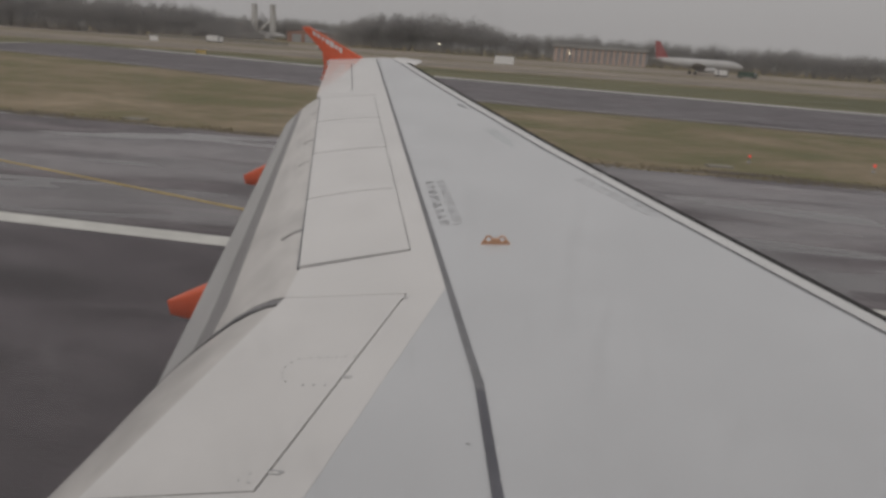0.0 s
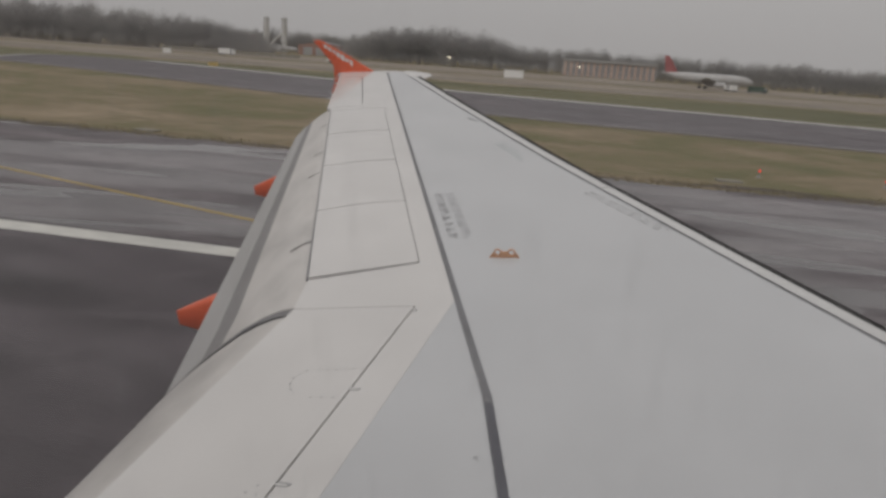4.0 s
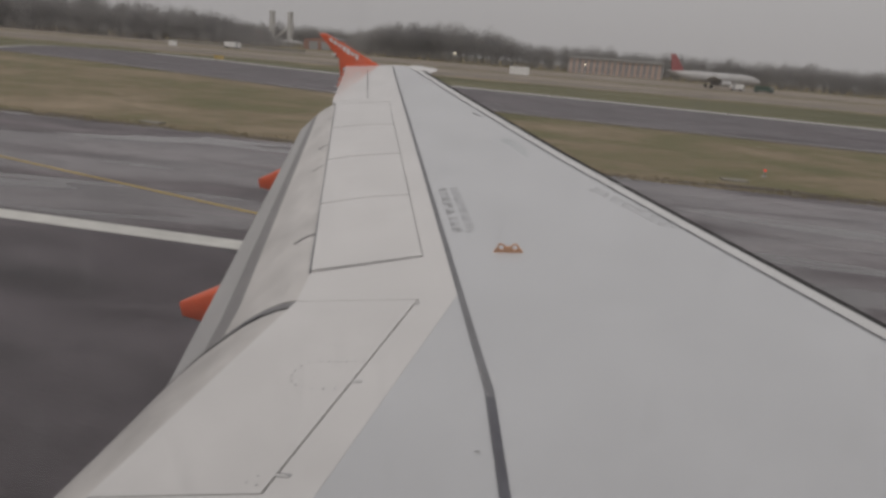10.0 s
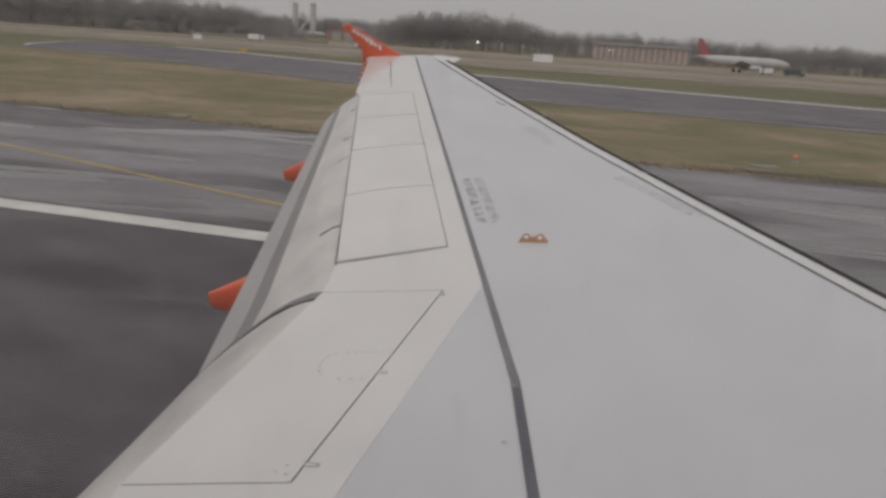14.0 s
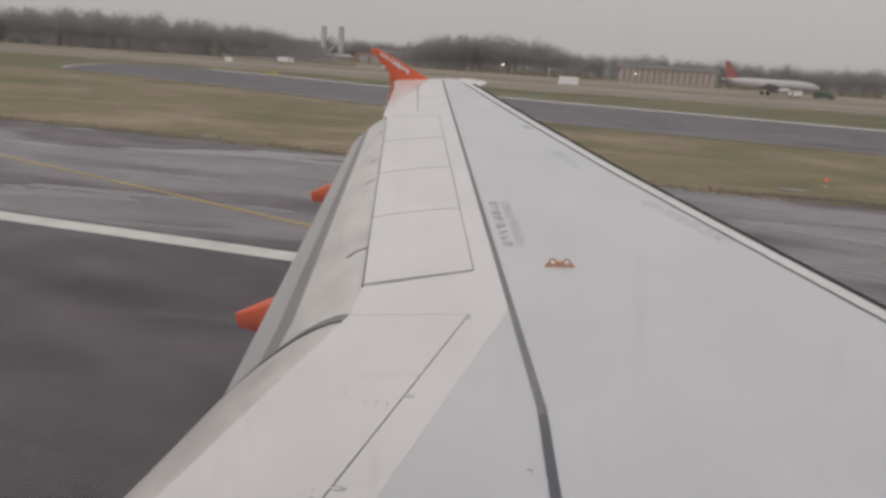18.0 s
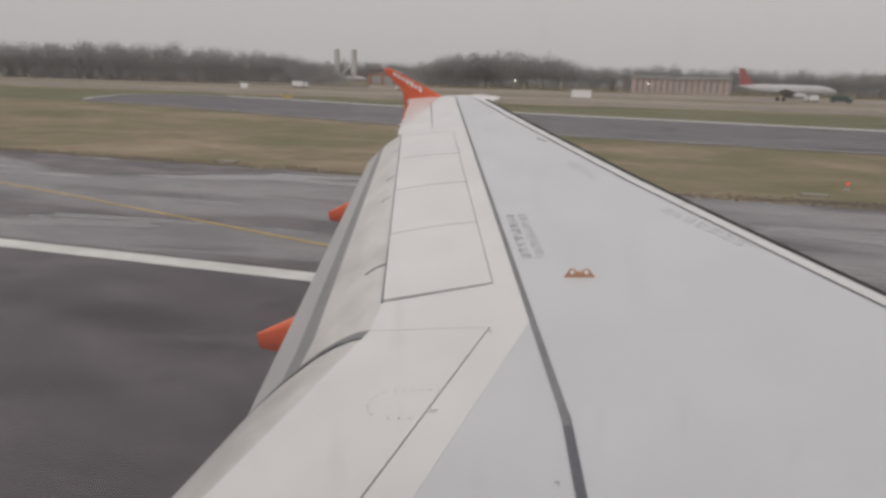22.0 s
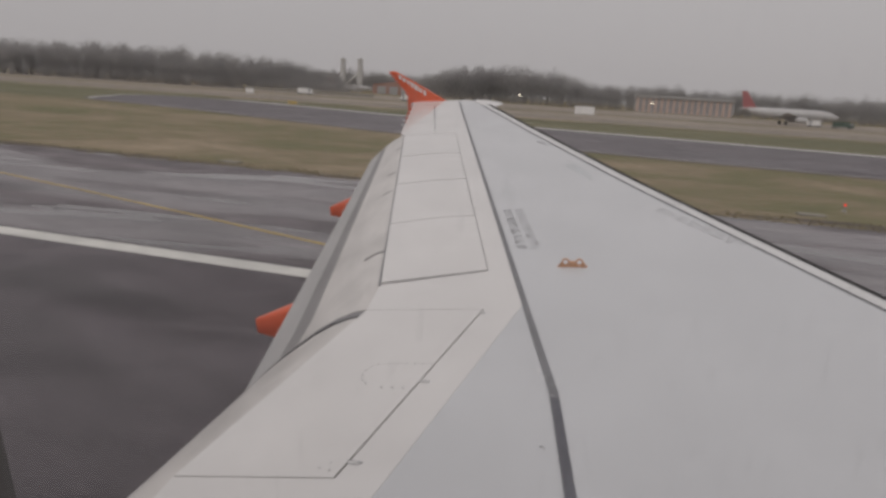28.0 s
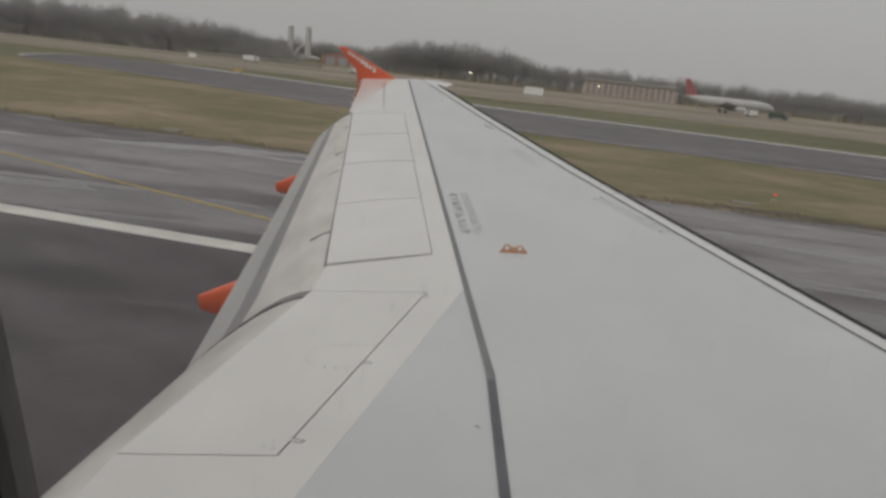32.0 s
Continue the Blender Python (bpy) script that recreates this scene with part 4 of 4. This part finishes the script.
def lamp_post(x, y, h, r, mat, name, label):
    ob = tagged(new(name), label, "lamp", name + " row")
    ob.location = (x, y, 0)
    bm = bmesh.new()
    tube(bm, (0, 0, -0.02), (0, 0, 0.05), r * 1.8, r * 1.6, 10)
    part("base", bm, STEEL, ob)
    bm = bmesh.new()
    tube(bm, (0, 0, 0.05), (0, 0, h), r * 0.45, r * 0.4, 8)
    part("post", bm, STEEL, ob)
    bm = bmesh.new()
    bmesh.ops.create_uvsphere(bm, u_segments=10, v_segments=6, radius=r, matrix=Matrix.Translation((0, 0, h + r * 0.7)))
    smooth(part("lens", bm, mat, ob))


for x, y in ((11.5, 36.5), (17.5, 36.8)):
    lamp_post(x, y, 0.28, 0.065, LAMP, "runway_lamp", "small red runway lamp on a short post")
# headlights of far vehicles, shown as lamps on made-up masts
lamp_post(-52, 318, 5.0, 0.32, GLOW, "far_light", "bright far light on an added mast")
lamp_post(8, 330, 5.0, 0.32, GLOW, "far_light", "bright far light on an added mast")


def control_tower(x, y, h, cab):
    ob = tagged(new("control_tower"), "tall pale tower, cab lightened for far haze", "tower", "towers")
    ob.location = (x, y, 0)

    def ring(r, z, n=8):
        return [(r * math.cos(2 * math.pi * i / n + 0.39), r * math.sin(2 * math.pi * i / n + 0.39), z) for i in range(n)]
    bm = bmesh.new()
    loft(bm, [ring(cab, -0.3), ring(cab, h * 0.5), ring(cab, h * 0.82)])
    part("shaft", bm, PALE, ob)
    bm = bmesh.new()
    loft(bm, [ring(cab - 0.3, h * 0.82), ring(cab - 0.2, h * 0.92)])
    part("cab", bm, PALE, ob, "glazed cab in haze-pale grey")
    bm = bmesh.new()
    loft(bm, [ring(cab + 0.1, h * 0.92), ring(cab + 0.1, h * 0.985), ring(cab * 0.8, h)])
    part("roof", bm, PALE, ob)
    bm = bmesh.new()
    tube(bm, (0, 0, h * 0.99), (0, 0, h * 1.04), 0.3, 0.12, 6)
    part("mast", bm, STEEL, ob)


control_tower(-270, 600, 30, 2.7)
control_tower(-251, 596, 30, 2.7)


def terminal(x, y, w, h):
    ob = tagged(new("terminal_building"), "long low terminal, pier colour paled for haze", "building")
    ob.location = (x, y, 0)
    bm = bmesh.new()
    box(bm, (0, 0, h / 2 - 0.2), (w, 18, h))
    part("wall", bm, CONCRETE, ob)
    bm = bmesh.new()
    box(bm, (0, -0.4, h + 0.2), (w + 2, 20, 1.2))
    part("roof", bm, CONCRETE, ob)
    n = 16
    for i in range(n):
        bm = bmesh.new()
        box(bm, (-w / 2 + (i + 0.5) * w / n, -9.4, h * 0.45), (w / n * 0.45, 1.0, h * 0.9))
        part("pier", bm, TERRA, ob)
        bm = bmesh.new()
        box(bm, (-w / 2 + (i + 1) * w / n - 0.1, -9.05, h * 0.5), (w / n * 0.5, 0.2, h * 0.6))
        part("window", bm, DARKGLASS, ob)


terminal(27, 425, 54, 9)


def hangar(x, y, w, d, h, label, mat):
    ob = tagged(new("hangar"), label, "building", "sheds")
    ob.location = (x, y, 0)
    bm = bmesh.new()
    loft(bm, [[(-w / 2, yy, -0.2), (-w / 2, yy, h * 0.75), (0, yy, h), (w / 2, yy, h * 0.75), (w / 2, yy, -0.2)] for yy in (-d / 2, d / 2)])
    part("wall", bm, mat, ob)
    bm = bmesh.new()
    loft(bm, [[(-w / 2 - 0.6, yy, h * 0.75), (0, yy, h + 0.15), (w / 2 + 0.6, yy, h * 0.75), (w / 2 + 0.6, yy, h * 0.75 + 0.3), (0, yy, h + 0.5), (-w / 2 - 0.6, yy, h * 0.75 + 0.3)] for yy in (-d / 2 - 0.6, d / 2 + 0.6)])
    part("roof", bm, ROOF, ob)
    for k in range(3):
        bm = bmesh.new()
        box(bm, ((k - 1) * w * 0.28, -d / 2 - 0.1, h * 0.3), (w * 0.2, 0.3, h * 0.6))
        part("door", bm, STEEL, ob)


hangar(-262, 545, 30, 20, 8, "pale shed below the towers", WHITE)
hangar(-186, 520, 36, 16, 10, "low red brick building near the towers", BRICKRED)


def far_airliner(x, y, k, tail, turn):
    ob = tagged(new("parked_airliner"), "white parked airliner with dark red tail fin", "airplane", "parked airliners")
    ob.matrix_basis = pose(x, y, 0, 0, 0, turn)

    def ring(px, r, z, n=12):
        return [(px * k, r * k * math.cos(2 * math.pi * i / n), (z + r * math.sin(2 * math.pi * i / n)) * k) for i in range(n)]
    bm = bmesh.new()
    loft(bm, [ring(-18, 0.2, 5.0), ring(-14, 1.0, 4.6), ring(-9, 1.8, 4.1), ring(0, 1.95, 4.0), ring(11, 1.95, 4.0), ring(15, 1.6, 3.8), ring(17.3, 0.8, 3.5), ring(18, 0.15, 3.4)])
    smooth(part("fuselage", bm, DULL, ob))
    bm = bmesh.new()
    loft(bm, [[(a * k, d * k, b * k) for a, b in ((-16.5, 5.2), (-11.8, 5.7), (-15.8, 11.6), (-17.8, 11.6))] for d in (-0.15, 0.15)])
    part("tail_fin", bm, tail, ob, "dark red tail fin")
    for s in (-1, 1):
        bm = bmesh.new()
        loft(bm, [[(a * k, s * q * k, (z + d) * k) for a, q, z in ((4, 1.6, 3.0), (-4.5, 16.5, 4.4), (-6.0, 16.5, 4.4), (-3.2, 1.6, 3.0))] for d in (-0.15, 0.15)])
        part("wing", bm, DULL, ob)
        bm = bmesh.new()
        loft(bm, [[(a * k, s * q * k, (5.0 + d) * k) for a, q in ((-14.5, 0.4), (-17, 6), (-18, 6), (-17.3, 0.4))] for d in (-0.1, 0.1)])
        part("tailplane", bm, DULL, ob)
        bm = bmesh.new()
        loft(bm, [[(px * k, (s * 5.7 + r * math.cos(2 * math.pi * i / 12)) * k, (1.9 + r * math.sin(2 * math.pi * i / 12)) * k) for i in range(12)] for px, r in ((5.2, 0.9), (4.4, 1.05), (2.2, 0.95), (1.2, 0.6))])
        smooth(part("engine", bm, DULL, ob))
        bm = bmesh.new()
        tube(bm, (-1.5 * k, s * 3.7 * k, 3.0 * k), (-1.5 * k, s * 3.7 * k, 0.4 * k), 0.2 * k, 0.16 * k, 8)
        leg = part("gear_leg", bm, STEEL, ob)
        bm = bmesh.new()
        tube(bm, (-1.5 * k, (s * 3.7 - 0.4) * k, 0.55 * k), (-1.5 * k, (s * 3.7 + 0.4) * k, 0.55 * k), 0.55 * k, 0.55 * k, 14)
        part("tyre", bm, RUBBER, leg)
    bm = bmesh.new()
    tube(bm, (12.5 * k, 0, 2.4 * k), (12.5 * k, 0, 0.0), 0.15 * k, 0.15 * k, 8)
    part("nose_gear", bm, STEEL, ob)


far_airliner(60, 300, 1.05, REDTAIL, 6)
far_airliner(-205, 470, 0.9, REDTAIL, 20)


# pale drain slabs along the verge
for i, (x, y) in enumerate(((-19.5, 32.6), (-9.0, 32.2), (9.5, 34.0))):
    bm = bmesh.new()
    box(bm, (0, 0, 0.03), (1.15 + 0.3 * (i % 2), 0.6, 0.1))
    bmesh.ops.bevel(bm, geom=bm.edges, offset=0.02, segments=1)
    ob = part("drain_slab", bm, SLABS, None, "pale concrete drain slab in the verge", "slab", "drain slabs")
    ob.matrix_basis = pose(x, y, 0, 0, 0, (-4, 3, 6, -2, 5)[i])


# long low barrier before the woods
barrier = tagged(new("barrier"), "long low weathered barrier standing before the woods", "barrier")
barrier.matrix_basis = pose(-150, 297, 0, 0, 0, 7)
for k in range(16):
    bm = bmesh.new()
    box(bm, (-30 + 4 * k, 0, 0.75), (3.9, 0.3, 1.3))
    bmesh.ops.bevel(bm, geom=bm.edges, offset=0.04, segments=1)
    part("panel", bm, SLABS, barrier)
    bm = bmesh.new()
    box(bm, (-32 + 4 * k, 0, 0.75), (0.18, 0.4, 1.6))
    part("post", bm, STEEL, barrier)


# service vehicles on the far taxiway
def wheel(parent, x, y, r):
    bm = bmesh.new()
    tube(bm, (x, y - 0.14, r), (x, y + 0.14, r), r, r, 16)
    tyre = part("wheel", bm, RUBBER, parent)
    bm = bmesh.new()
    tube(bm, (x, y - 0.15, r), (x, y + 0.15, r), r * 0.5, r * 0.5, 10)
    part("rim", bm, STEEL, tyre)


LOADERGREEN = material("dull_green_truck_paint", (0.07, 0.105, 0.08), 0.5, 0, 0.1, 1.0, 20.0)


def service_truck(x, y, turn, paint, length, label):
    ob = tagged(new("service_truck"), label, "truck", "service vehicles")
    ob.matrix_basis = pose(x, y, 0.02, 0, 0, turn)
    h = length / 2
    bm = bmesh.new()
    box(bm, (-0.6, 0, 1.55), (length - 2.2, 2.3, 1.9))
    bmesh.ops.bevel(bm, geom=bm.edges, offset=0.08, segments=2)
    part("body", bm, paint, ob)
    bm = bmesh.new()
    loft(bm, [[(h - 1.9, s, 0.5), (h, s, 0.5), (h, s, 1.35), (h - 0.45, s, 2.25), (h - 1.9, s, 2.25)] for s in (-1.1, 1.1)])
    part("cab", bm, paint, ob)
    bm = bmesh.new()
    loft(bm, [[(h - 1.5, s, 1.4), (h - 0.2, s, 1.4), (h - 0.5, s, 2.1), (h - 1.5, s, 2.1)] for s in (-1.115, 1.115)])
    part("window", bm, DARKGLASS, ob)
    bm = bmesh.new()
    box(bm, (0, 0, 0.5), (length - 0.2, 1.9, 0.25))
    part("chassis", bm, STEEL, ob)
    for wx in (-h + 1.2, h - 1.0):
        for wy in (-1.0, 1.0):
            wheel(ob, wx, wy, 0.48)


service_truck(-131, 256, 4, WHITE, 6.5, "white service truck standing by the far taxiway")
service_truck(-88, 262, 184, WHITE, 5.6, "small white service van by the far taxiway")
service_truck(77, 288, 4, LOADERGREEN, 7.5, "green loading truck beside the parked airliner")
service_truck(67, 287, 184, WHITE, 5.0, "small white van beside the parked airliner")


# crane with a pale slanted boom near the towers
crane = tagged(new("mobile_crane"), "mobile crane with raised pale boom near the towers", "crane")
crane.matrix_basis = pose(-224, 500, 0, 0, 0, 8)
bm = bmesh.new()
box(bm, (0, 0, 1.3), (9.5, 2.6, 1.2))
bmesh.ops.bevel(bm, geom=bm.edges, offset=0.12, segments=1)
part("body", bm, PALE, crane)
bm = bmesh.new()
box(bm, (-3.4, 0, 2.7), (2.2, 2.4, 1.7))
bmesh.ops.bevel(bm, geom=bm.edges, offset=0.2, segments=1)
part("cab", bm, WHITE, crane)
bm = bmesh.new()
tube(bm, (-1.5, 0, 2.2), (11.0, 0, 14.5), 0.75, 0.5, 6)
boom = part("boom", bm, WHITE, crane, "pale slanted telescopic boom")
bm = bmesh.new()
tube(bm, (11.0, 0, 14.5), (12.2, 0, 15.6), 0.3, 0.25, 6)
part("boom_tip", bm, STEEL, boom)
for wx in (-3.3, 0.0, 3.3):
    for wy in (-1.15, 1.15):
        wheel(crane, wx, wy, 0.65)
BLUE = material("faded_blue_cladding", (0.15, 0.18, 0.23), 0.6, 0, 0.12, 0.3, 3.0)

# ---- fields, works and taxiways passed on the approach, behind the aircraft ----
FIELD = material("ploughed_brown_field", (0.15, 0.112, 0.078), 0.95, 0, 0.2, 0.03, 0.7, 0.4, (0.3, 1, 1), 0.2, (0.2, 0.155, 0.11))
MEADOW = material("green_winter_meadow", (0.125, 0.125, 0.058), 0.95, 0, 0.2, 0.04, 0.8, 0.3, (0.5, 1, 1), 0.2, (0.19, 0.175, 0.09))
EARTH = material("churned_pale_earth", (0.2, 0.15, 0.11), 0.95, 0, 0.3, 0.2, 2.0, 0.6, (1, 1, 1), 0.2, (0.34, 0.28, 0.22))
WATER = material("dark_brook_water", (0.03, 0.032, 0.028), 0.08, 0, 0.1, 0.4, 3.0)
DIGGER = material("worn_yellow_paint", (0.55, 0.33, 0.05), 0.5, 0, 0.15, 1.0, 8.0)
BLACKCAR = material("black_car_paint", (0.02, 0.02, 0.022), 0.2, 0, 0.1, 1.0, 8.0)
for pts, mat_, nm, lb_ in (
        ([(-2300, 40), (-1640, 40), (-1600, 330), (-2300, 300)], FIELD, "field", "brown ploughed field beyond the airfield fence"),
        ([(-2300, 312), (-1605, 342), (-1570, 640), (-2300, 620)], FIELD, "field", "brown ploughed field beyond the airfield fence"),
        ([(-1625, 40), (-1460, 40), (-1410, 420), (-1580, 400)], MEADOW, "meadow", "dull green winter meadow beside a hedge"),
        ([(-1445, 60), (-1330, 60), (-1320, 150), (-1430, 160)], EARTH, "earthworks", "churned pale earth of the building site")):
    bm = bmesh.new()
    slab(bm, pts, -0.1, 0.035)
    part(nm, bm, mat_, None, lb_, "field", kind="structure")
bm = bmesh.new()
ribbon(bm, [(-2100, 130), (-2010, 165), (-1950, 230), (-1880, 252), (-1800, 300), (-1760, 420), (-1700, 520)], -1.6, 3.2, -0.1, 0.05)
part("brook", bm, WATER, None, "dark winding brook between bare fields", "water", kind="structure")
bm = bmesh.new()
ribbon(bm, [(-1640, 35), (-1560, 95), (-1440, 190), (-1300, 260), (-1150, 300)], -3.2, 6.4, -0.1, 0.06)
part("country_road", bm, EXITWAY, None, "grey country road along the hedge", "road", kind="structure")


def hedge(a, b, h, seed, label):
    """A thick low row of bare bushes from a to b."""
    rnd = random.Random(seed)
    V, Fc = [], []
    n = int(math.dist(a, b) / 3.4)
    for i in range(n):
        u = i / n
        add_tree(V, Fc, rnd, a[0] + (b[0] - a[0]) * u + rnd.uniform(-1, 1), a[1] + (b[1] - a[1]) * u + rnd.uniform(-1, 1), h * rnd.uniform(0.7, 1.15))
    me = bpy.data.meshes.new("hedge")
    me.from_pydata(V, [], Fc)
    me.materials.append(BARK)
    tagged(new("hedge", me), label, "hedge", kind="stuff")


for k, (a, b, h) in enumerate((((-2250, 306), (-1600, 336), 4.5), ((-1632, 40), (-1590, 400), 5.0), ((-1660, 45), (-1440, 200), 5.5), ((-1440, 210), (-1170, 310), 7.0), ((-2250, 625), (-1560, 645), 6.0))):
    hedge(a, b, h, 60 + k, "thick bare hedge between winter fields")


def excavator(x, y, turn):
    ob = tagged(new("excavator"), "yellow tracked excavator standing on churned earth", "excavator")
    ob.matrix_basis = pose(x, y, 0.03, 0, 0, turn)
    for sy in (-1.1, 1.1):
        bm = bmesh.new()
        loft(bm, [[(-1.9, sy + d, 0.25), (-1.6, sy + d, 0.0), (1.6, sy + d, 0.0), (1.9, sy + d, 0.25), (1.9, sy + d, 0.6), (1.6, sy + d, 0.85), (-1.6, sy + d, 0.85), (-1.9, sy + d, 0.6)] for d in (-0.28, 0.28)])
        part("track", bm, RUBBER, ob, "black rubber track")
    bm = bmesh.new()
    box(bm, (-0.5, 0, 1.45), (3.0, 2.4, 1.1))
    bmesh.ops.bevel(bm, geom=bm.edges, offset=0.12, segments=2)
    part("body", bm, DIGGER, ob)
    bm = bmesh.new()
    loft(bm, [[(0.1, d, 1.0), (1.5, d, 1.0), (1.45, d, 2.1), (1.1, d, 2.85), (0.1, d, 2.85)] for d in (0.2, 1.15)])
    cab_ = part("cab", bm, DIGGER, ob)
    bm = bmesh.new()
    loft(bm, [[(0.25, d, 1.9), (1.3, d, 1.9), (1.05, d, 2.7), (0.25, d, 2.7)] for d in (0.185, 1.165)])
    part("window", bm, DARKGLASS, cab_)
    bm = bmesh.new()
    loft(bm, [[(px, -0.3 + d, pz + e) for d, e in ((-0.17, -0.22), (0.17, -0.22), (0.17, 0.22), (-0.17, 0.22))] for px, pz in ((0.9, 1.5), (2.3, 3.6), (4.3, 4.1))])
    boom = part("boom", bm, DIGGER, ob)
    bm = bmesh.new()
    loft(bm, [[(px + e, -0.3 + d, pz) for d, e in ((-0.12, -0.18), (0.12, -0.18), (0.12, 0.18), (-0.12, 0.18))] for px, pz in ((4.3, 4.3), (5.2, 1.5))])
    part("arm", bm, DIGGER, boom)
    bm = bmesh.new()
    loft(bm, [[(5.0, -0.3 + d, 1.5), (5.5, -0.3 + d, 1.4), (5.6, -0.3 + d, 0.7), (4.9, -0.3 + d, 0.35), (4.5, -0.3 + d, 0.7)] for d in (-0.5, 0.5)])
    part("bucket", bm, STEEL, boom, "dull steel bucket")


def site_cabin(x, y, w, turn, paint, label):
    ob = tagged(new("site_cabin"), label, "cabin", "site cabins")
    ob.matrix_basis = pose(x, y, 0.03, 0, 0, turn)
    bm = bmesh.new()
    box(bm, (0, 0, 1.3), (w, 2.4, 2.4))
    bmesh.ops.bevel(bm, geom=bm.edges, offset=0.05, segments=1)
    part("wall", bm, paint, ob)
    bm = bmesh.new()
    box(bm, (0, 0, 2.56), (w + 0.12, 2.52, 0.1))
    part("roof", bm, ROOF, ob)
    bm = bmesh.new()
    box(bm, (w * 0.32, -1.22, 1.15), (0.85, 0.06, 2.0))
    part("door", bm, STEEL, ob)
    for k in (-0.28, 0.02):
        bm = bmesh.new()
        box(bm, (w * k, -1.22, 1.55), (1.1, 0.06, 0.9))
        part("window", bm, DARKGLASS, ob)
    for px in (-w * 0.4, w * 0.4):
        bm = bmesh.new()
        box(bm, (px, 0, 0.05), (0.3, 2.2, 0.12))
        part("skid", bm, CONCRETE, ob)


def parked_car(x, y, turn, paint, label):
    ob = tagged(new("parked_car"), label, "car", "parked cars")
    ob.matrix_basis = pose(x, y, 0.03, 0, 0, turn)
    bm = bmesh.new()
    loft(bm, [[(-2.1, d, 0.35), (2.1, d, 0.35), (2.15, d, 0.7), (1.3, d, 0.92), (0.6, d, 1.4), (-1.2, d, 1.42), (-2.0, d, 0.95), (-2.15, d, 0.7)] for d in (-0.85, -0.78, 0.78, 0.85)])
    part("body", bm, paint, ob)
    bm = bmesh.new()
    loft(bm, [[(-1.7, d, 0.97), (1.05, d, 0.95), (0.55, d, 1.33), (-1.15, d, 1.35)] for d in (-0.86, 0.86)])
    part("window", bm, DARKGLASS, ob)
    for wx in (-1.3, 1.3):
        for wy in (-0.75, 0.75):
            wheel(ob, wx, wy, 0.32)


excavator(-1400, 118, 160)
site_cabin(-1372, 122, 7.0, 8, ORANGE, "orange site cabin on the churned earth")
site_cabin(-1360, 96, 5.0, 30, WHITE, "white site cabin on the churned earth")
site_cabin(-1395, 88, 4.0, -12, WHITE, "white site cabin on the churned earth")
parked_car(-1348, 82, 12, BLACKCAR, "black car parked beside the building site")
parked_car(-1343, 86, 14, BLACKCAR, "black car parked beside the building site")
parked_car(-1412, 104, 70, WHITE, "white car parked beside the excavator")
service_truck(-1425, 112, 20, WHITE, 5.6, "small white van on the building site")

# paved pad with yellow lines, and the curved taxiway with a pale edge
bm = bmesh.new()
slab(bm, [(-1310, 55), (-1215, 40), (-1195, 118), (-1290, 128)], -0.1, 0.04)
pad = part("paved_pad", bm, EXITWAY, None, "grey paved pad with yellow lines", "pavement", kind="structure")
for k in range(4):
    bm = bmesh.new()
    ribbon(bm, [(-1300 + 24 * k, 66 - 3 * k), (-1284 + 24 * k, 122 - 2 * k)], 0, 0.3, 0.03, 0.046)
    part("taxi_line", bm, YELLOW, pad, "thin yellow painted line")
curve = [(-1160, 120), (-1120, 92), (-1080, 66), (-1045, 44), (-1025, 26), (-1015, 5)]
bm = bmesh.new()
ribbon(bm, curve, -16, 16, -0.1, 0.04)
bend = part("curved_taxiway", bm, RUNWAY, None, "dark asphalt taxiway bending towards the runway", "taxiway", kind="structure")
bm = bmesh.new()
ribbon(bm, curve, 0.0, 1.4, -0.1, 0.05)
part("edge_strip", bm, PALE, bend, "pale concrete edge strip")
bm = bmesh.new()
ribbon(bm, curve, -8.1, 0.25, 0.03, 0.046)
part("taxi_line", bm, YELLOW, bend, "thin yellow centre line")
for x, y, w, h in ((-1005, 62, 3.4, 1.0), (-930, 58, 4.2, 1.0), (-770, 84, 3.6, 1.0), (-745, 96, 2.4, 0.9)):
    sign(x, y, w, h, WHITE, "white airfield sign board standing in the grass")
service_truck(-1105, 205, 10, REDTAIL, 8.5, "red fire truck standing by the far taxiway")
service_truck(-1060, 212, 186, WHITE, 5.6, "small white service van by the far taxiway")
parked_car(-1020, 214, 5, WHITE, "white car by the far taxiway")

# works sheds beyond the airfield
hangar(-860, 470, 60, 26, 8, "long white-roofed works shed", WHITE)
hangar(-790, 500, 44, 24, 8, "long white-roofed works shed", WHITE)
hangar(-915, 520, 38, 22, 7, "pale grey concrete works shed", CONCRETE)
hangar(-725, 455, 30, 20, 8, "faded blue works shed", BLUE)
for k in range(9):
    parked_car(-880 + 6.5 * k, 446 + 0.8 * (k % 3), 88, (WHITE, BLACKCAR, STEEL)[k % 3], ("white", "black", "silver")[k % 3] + " car parked before the works sheds")
woodland("woodland", -1150, -700, lambda x: 560 + 0.03 * x, lambda x: 14 + 4 * noise.noise((x * 0.02, 31, 0)), 9.0, 2, 33, "hazy belt of bare trees behind the sheds")
far_airliner(-640, 395, 0.7, WHITE, 12)
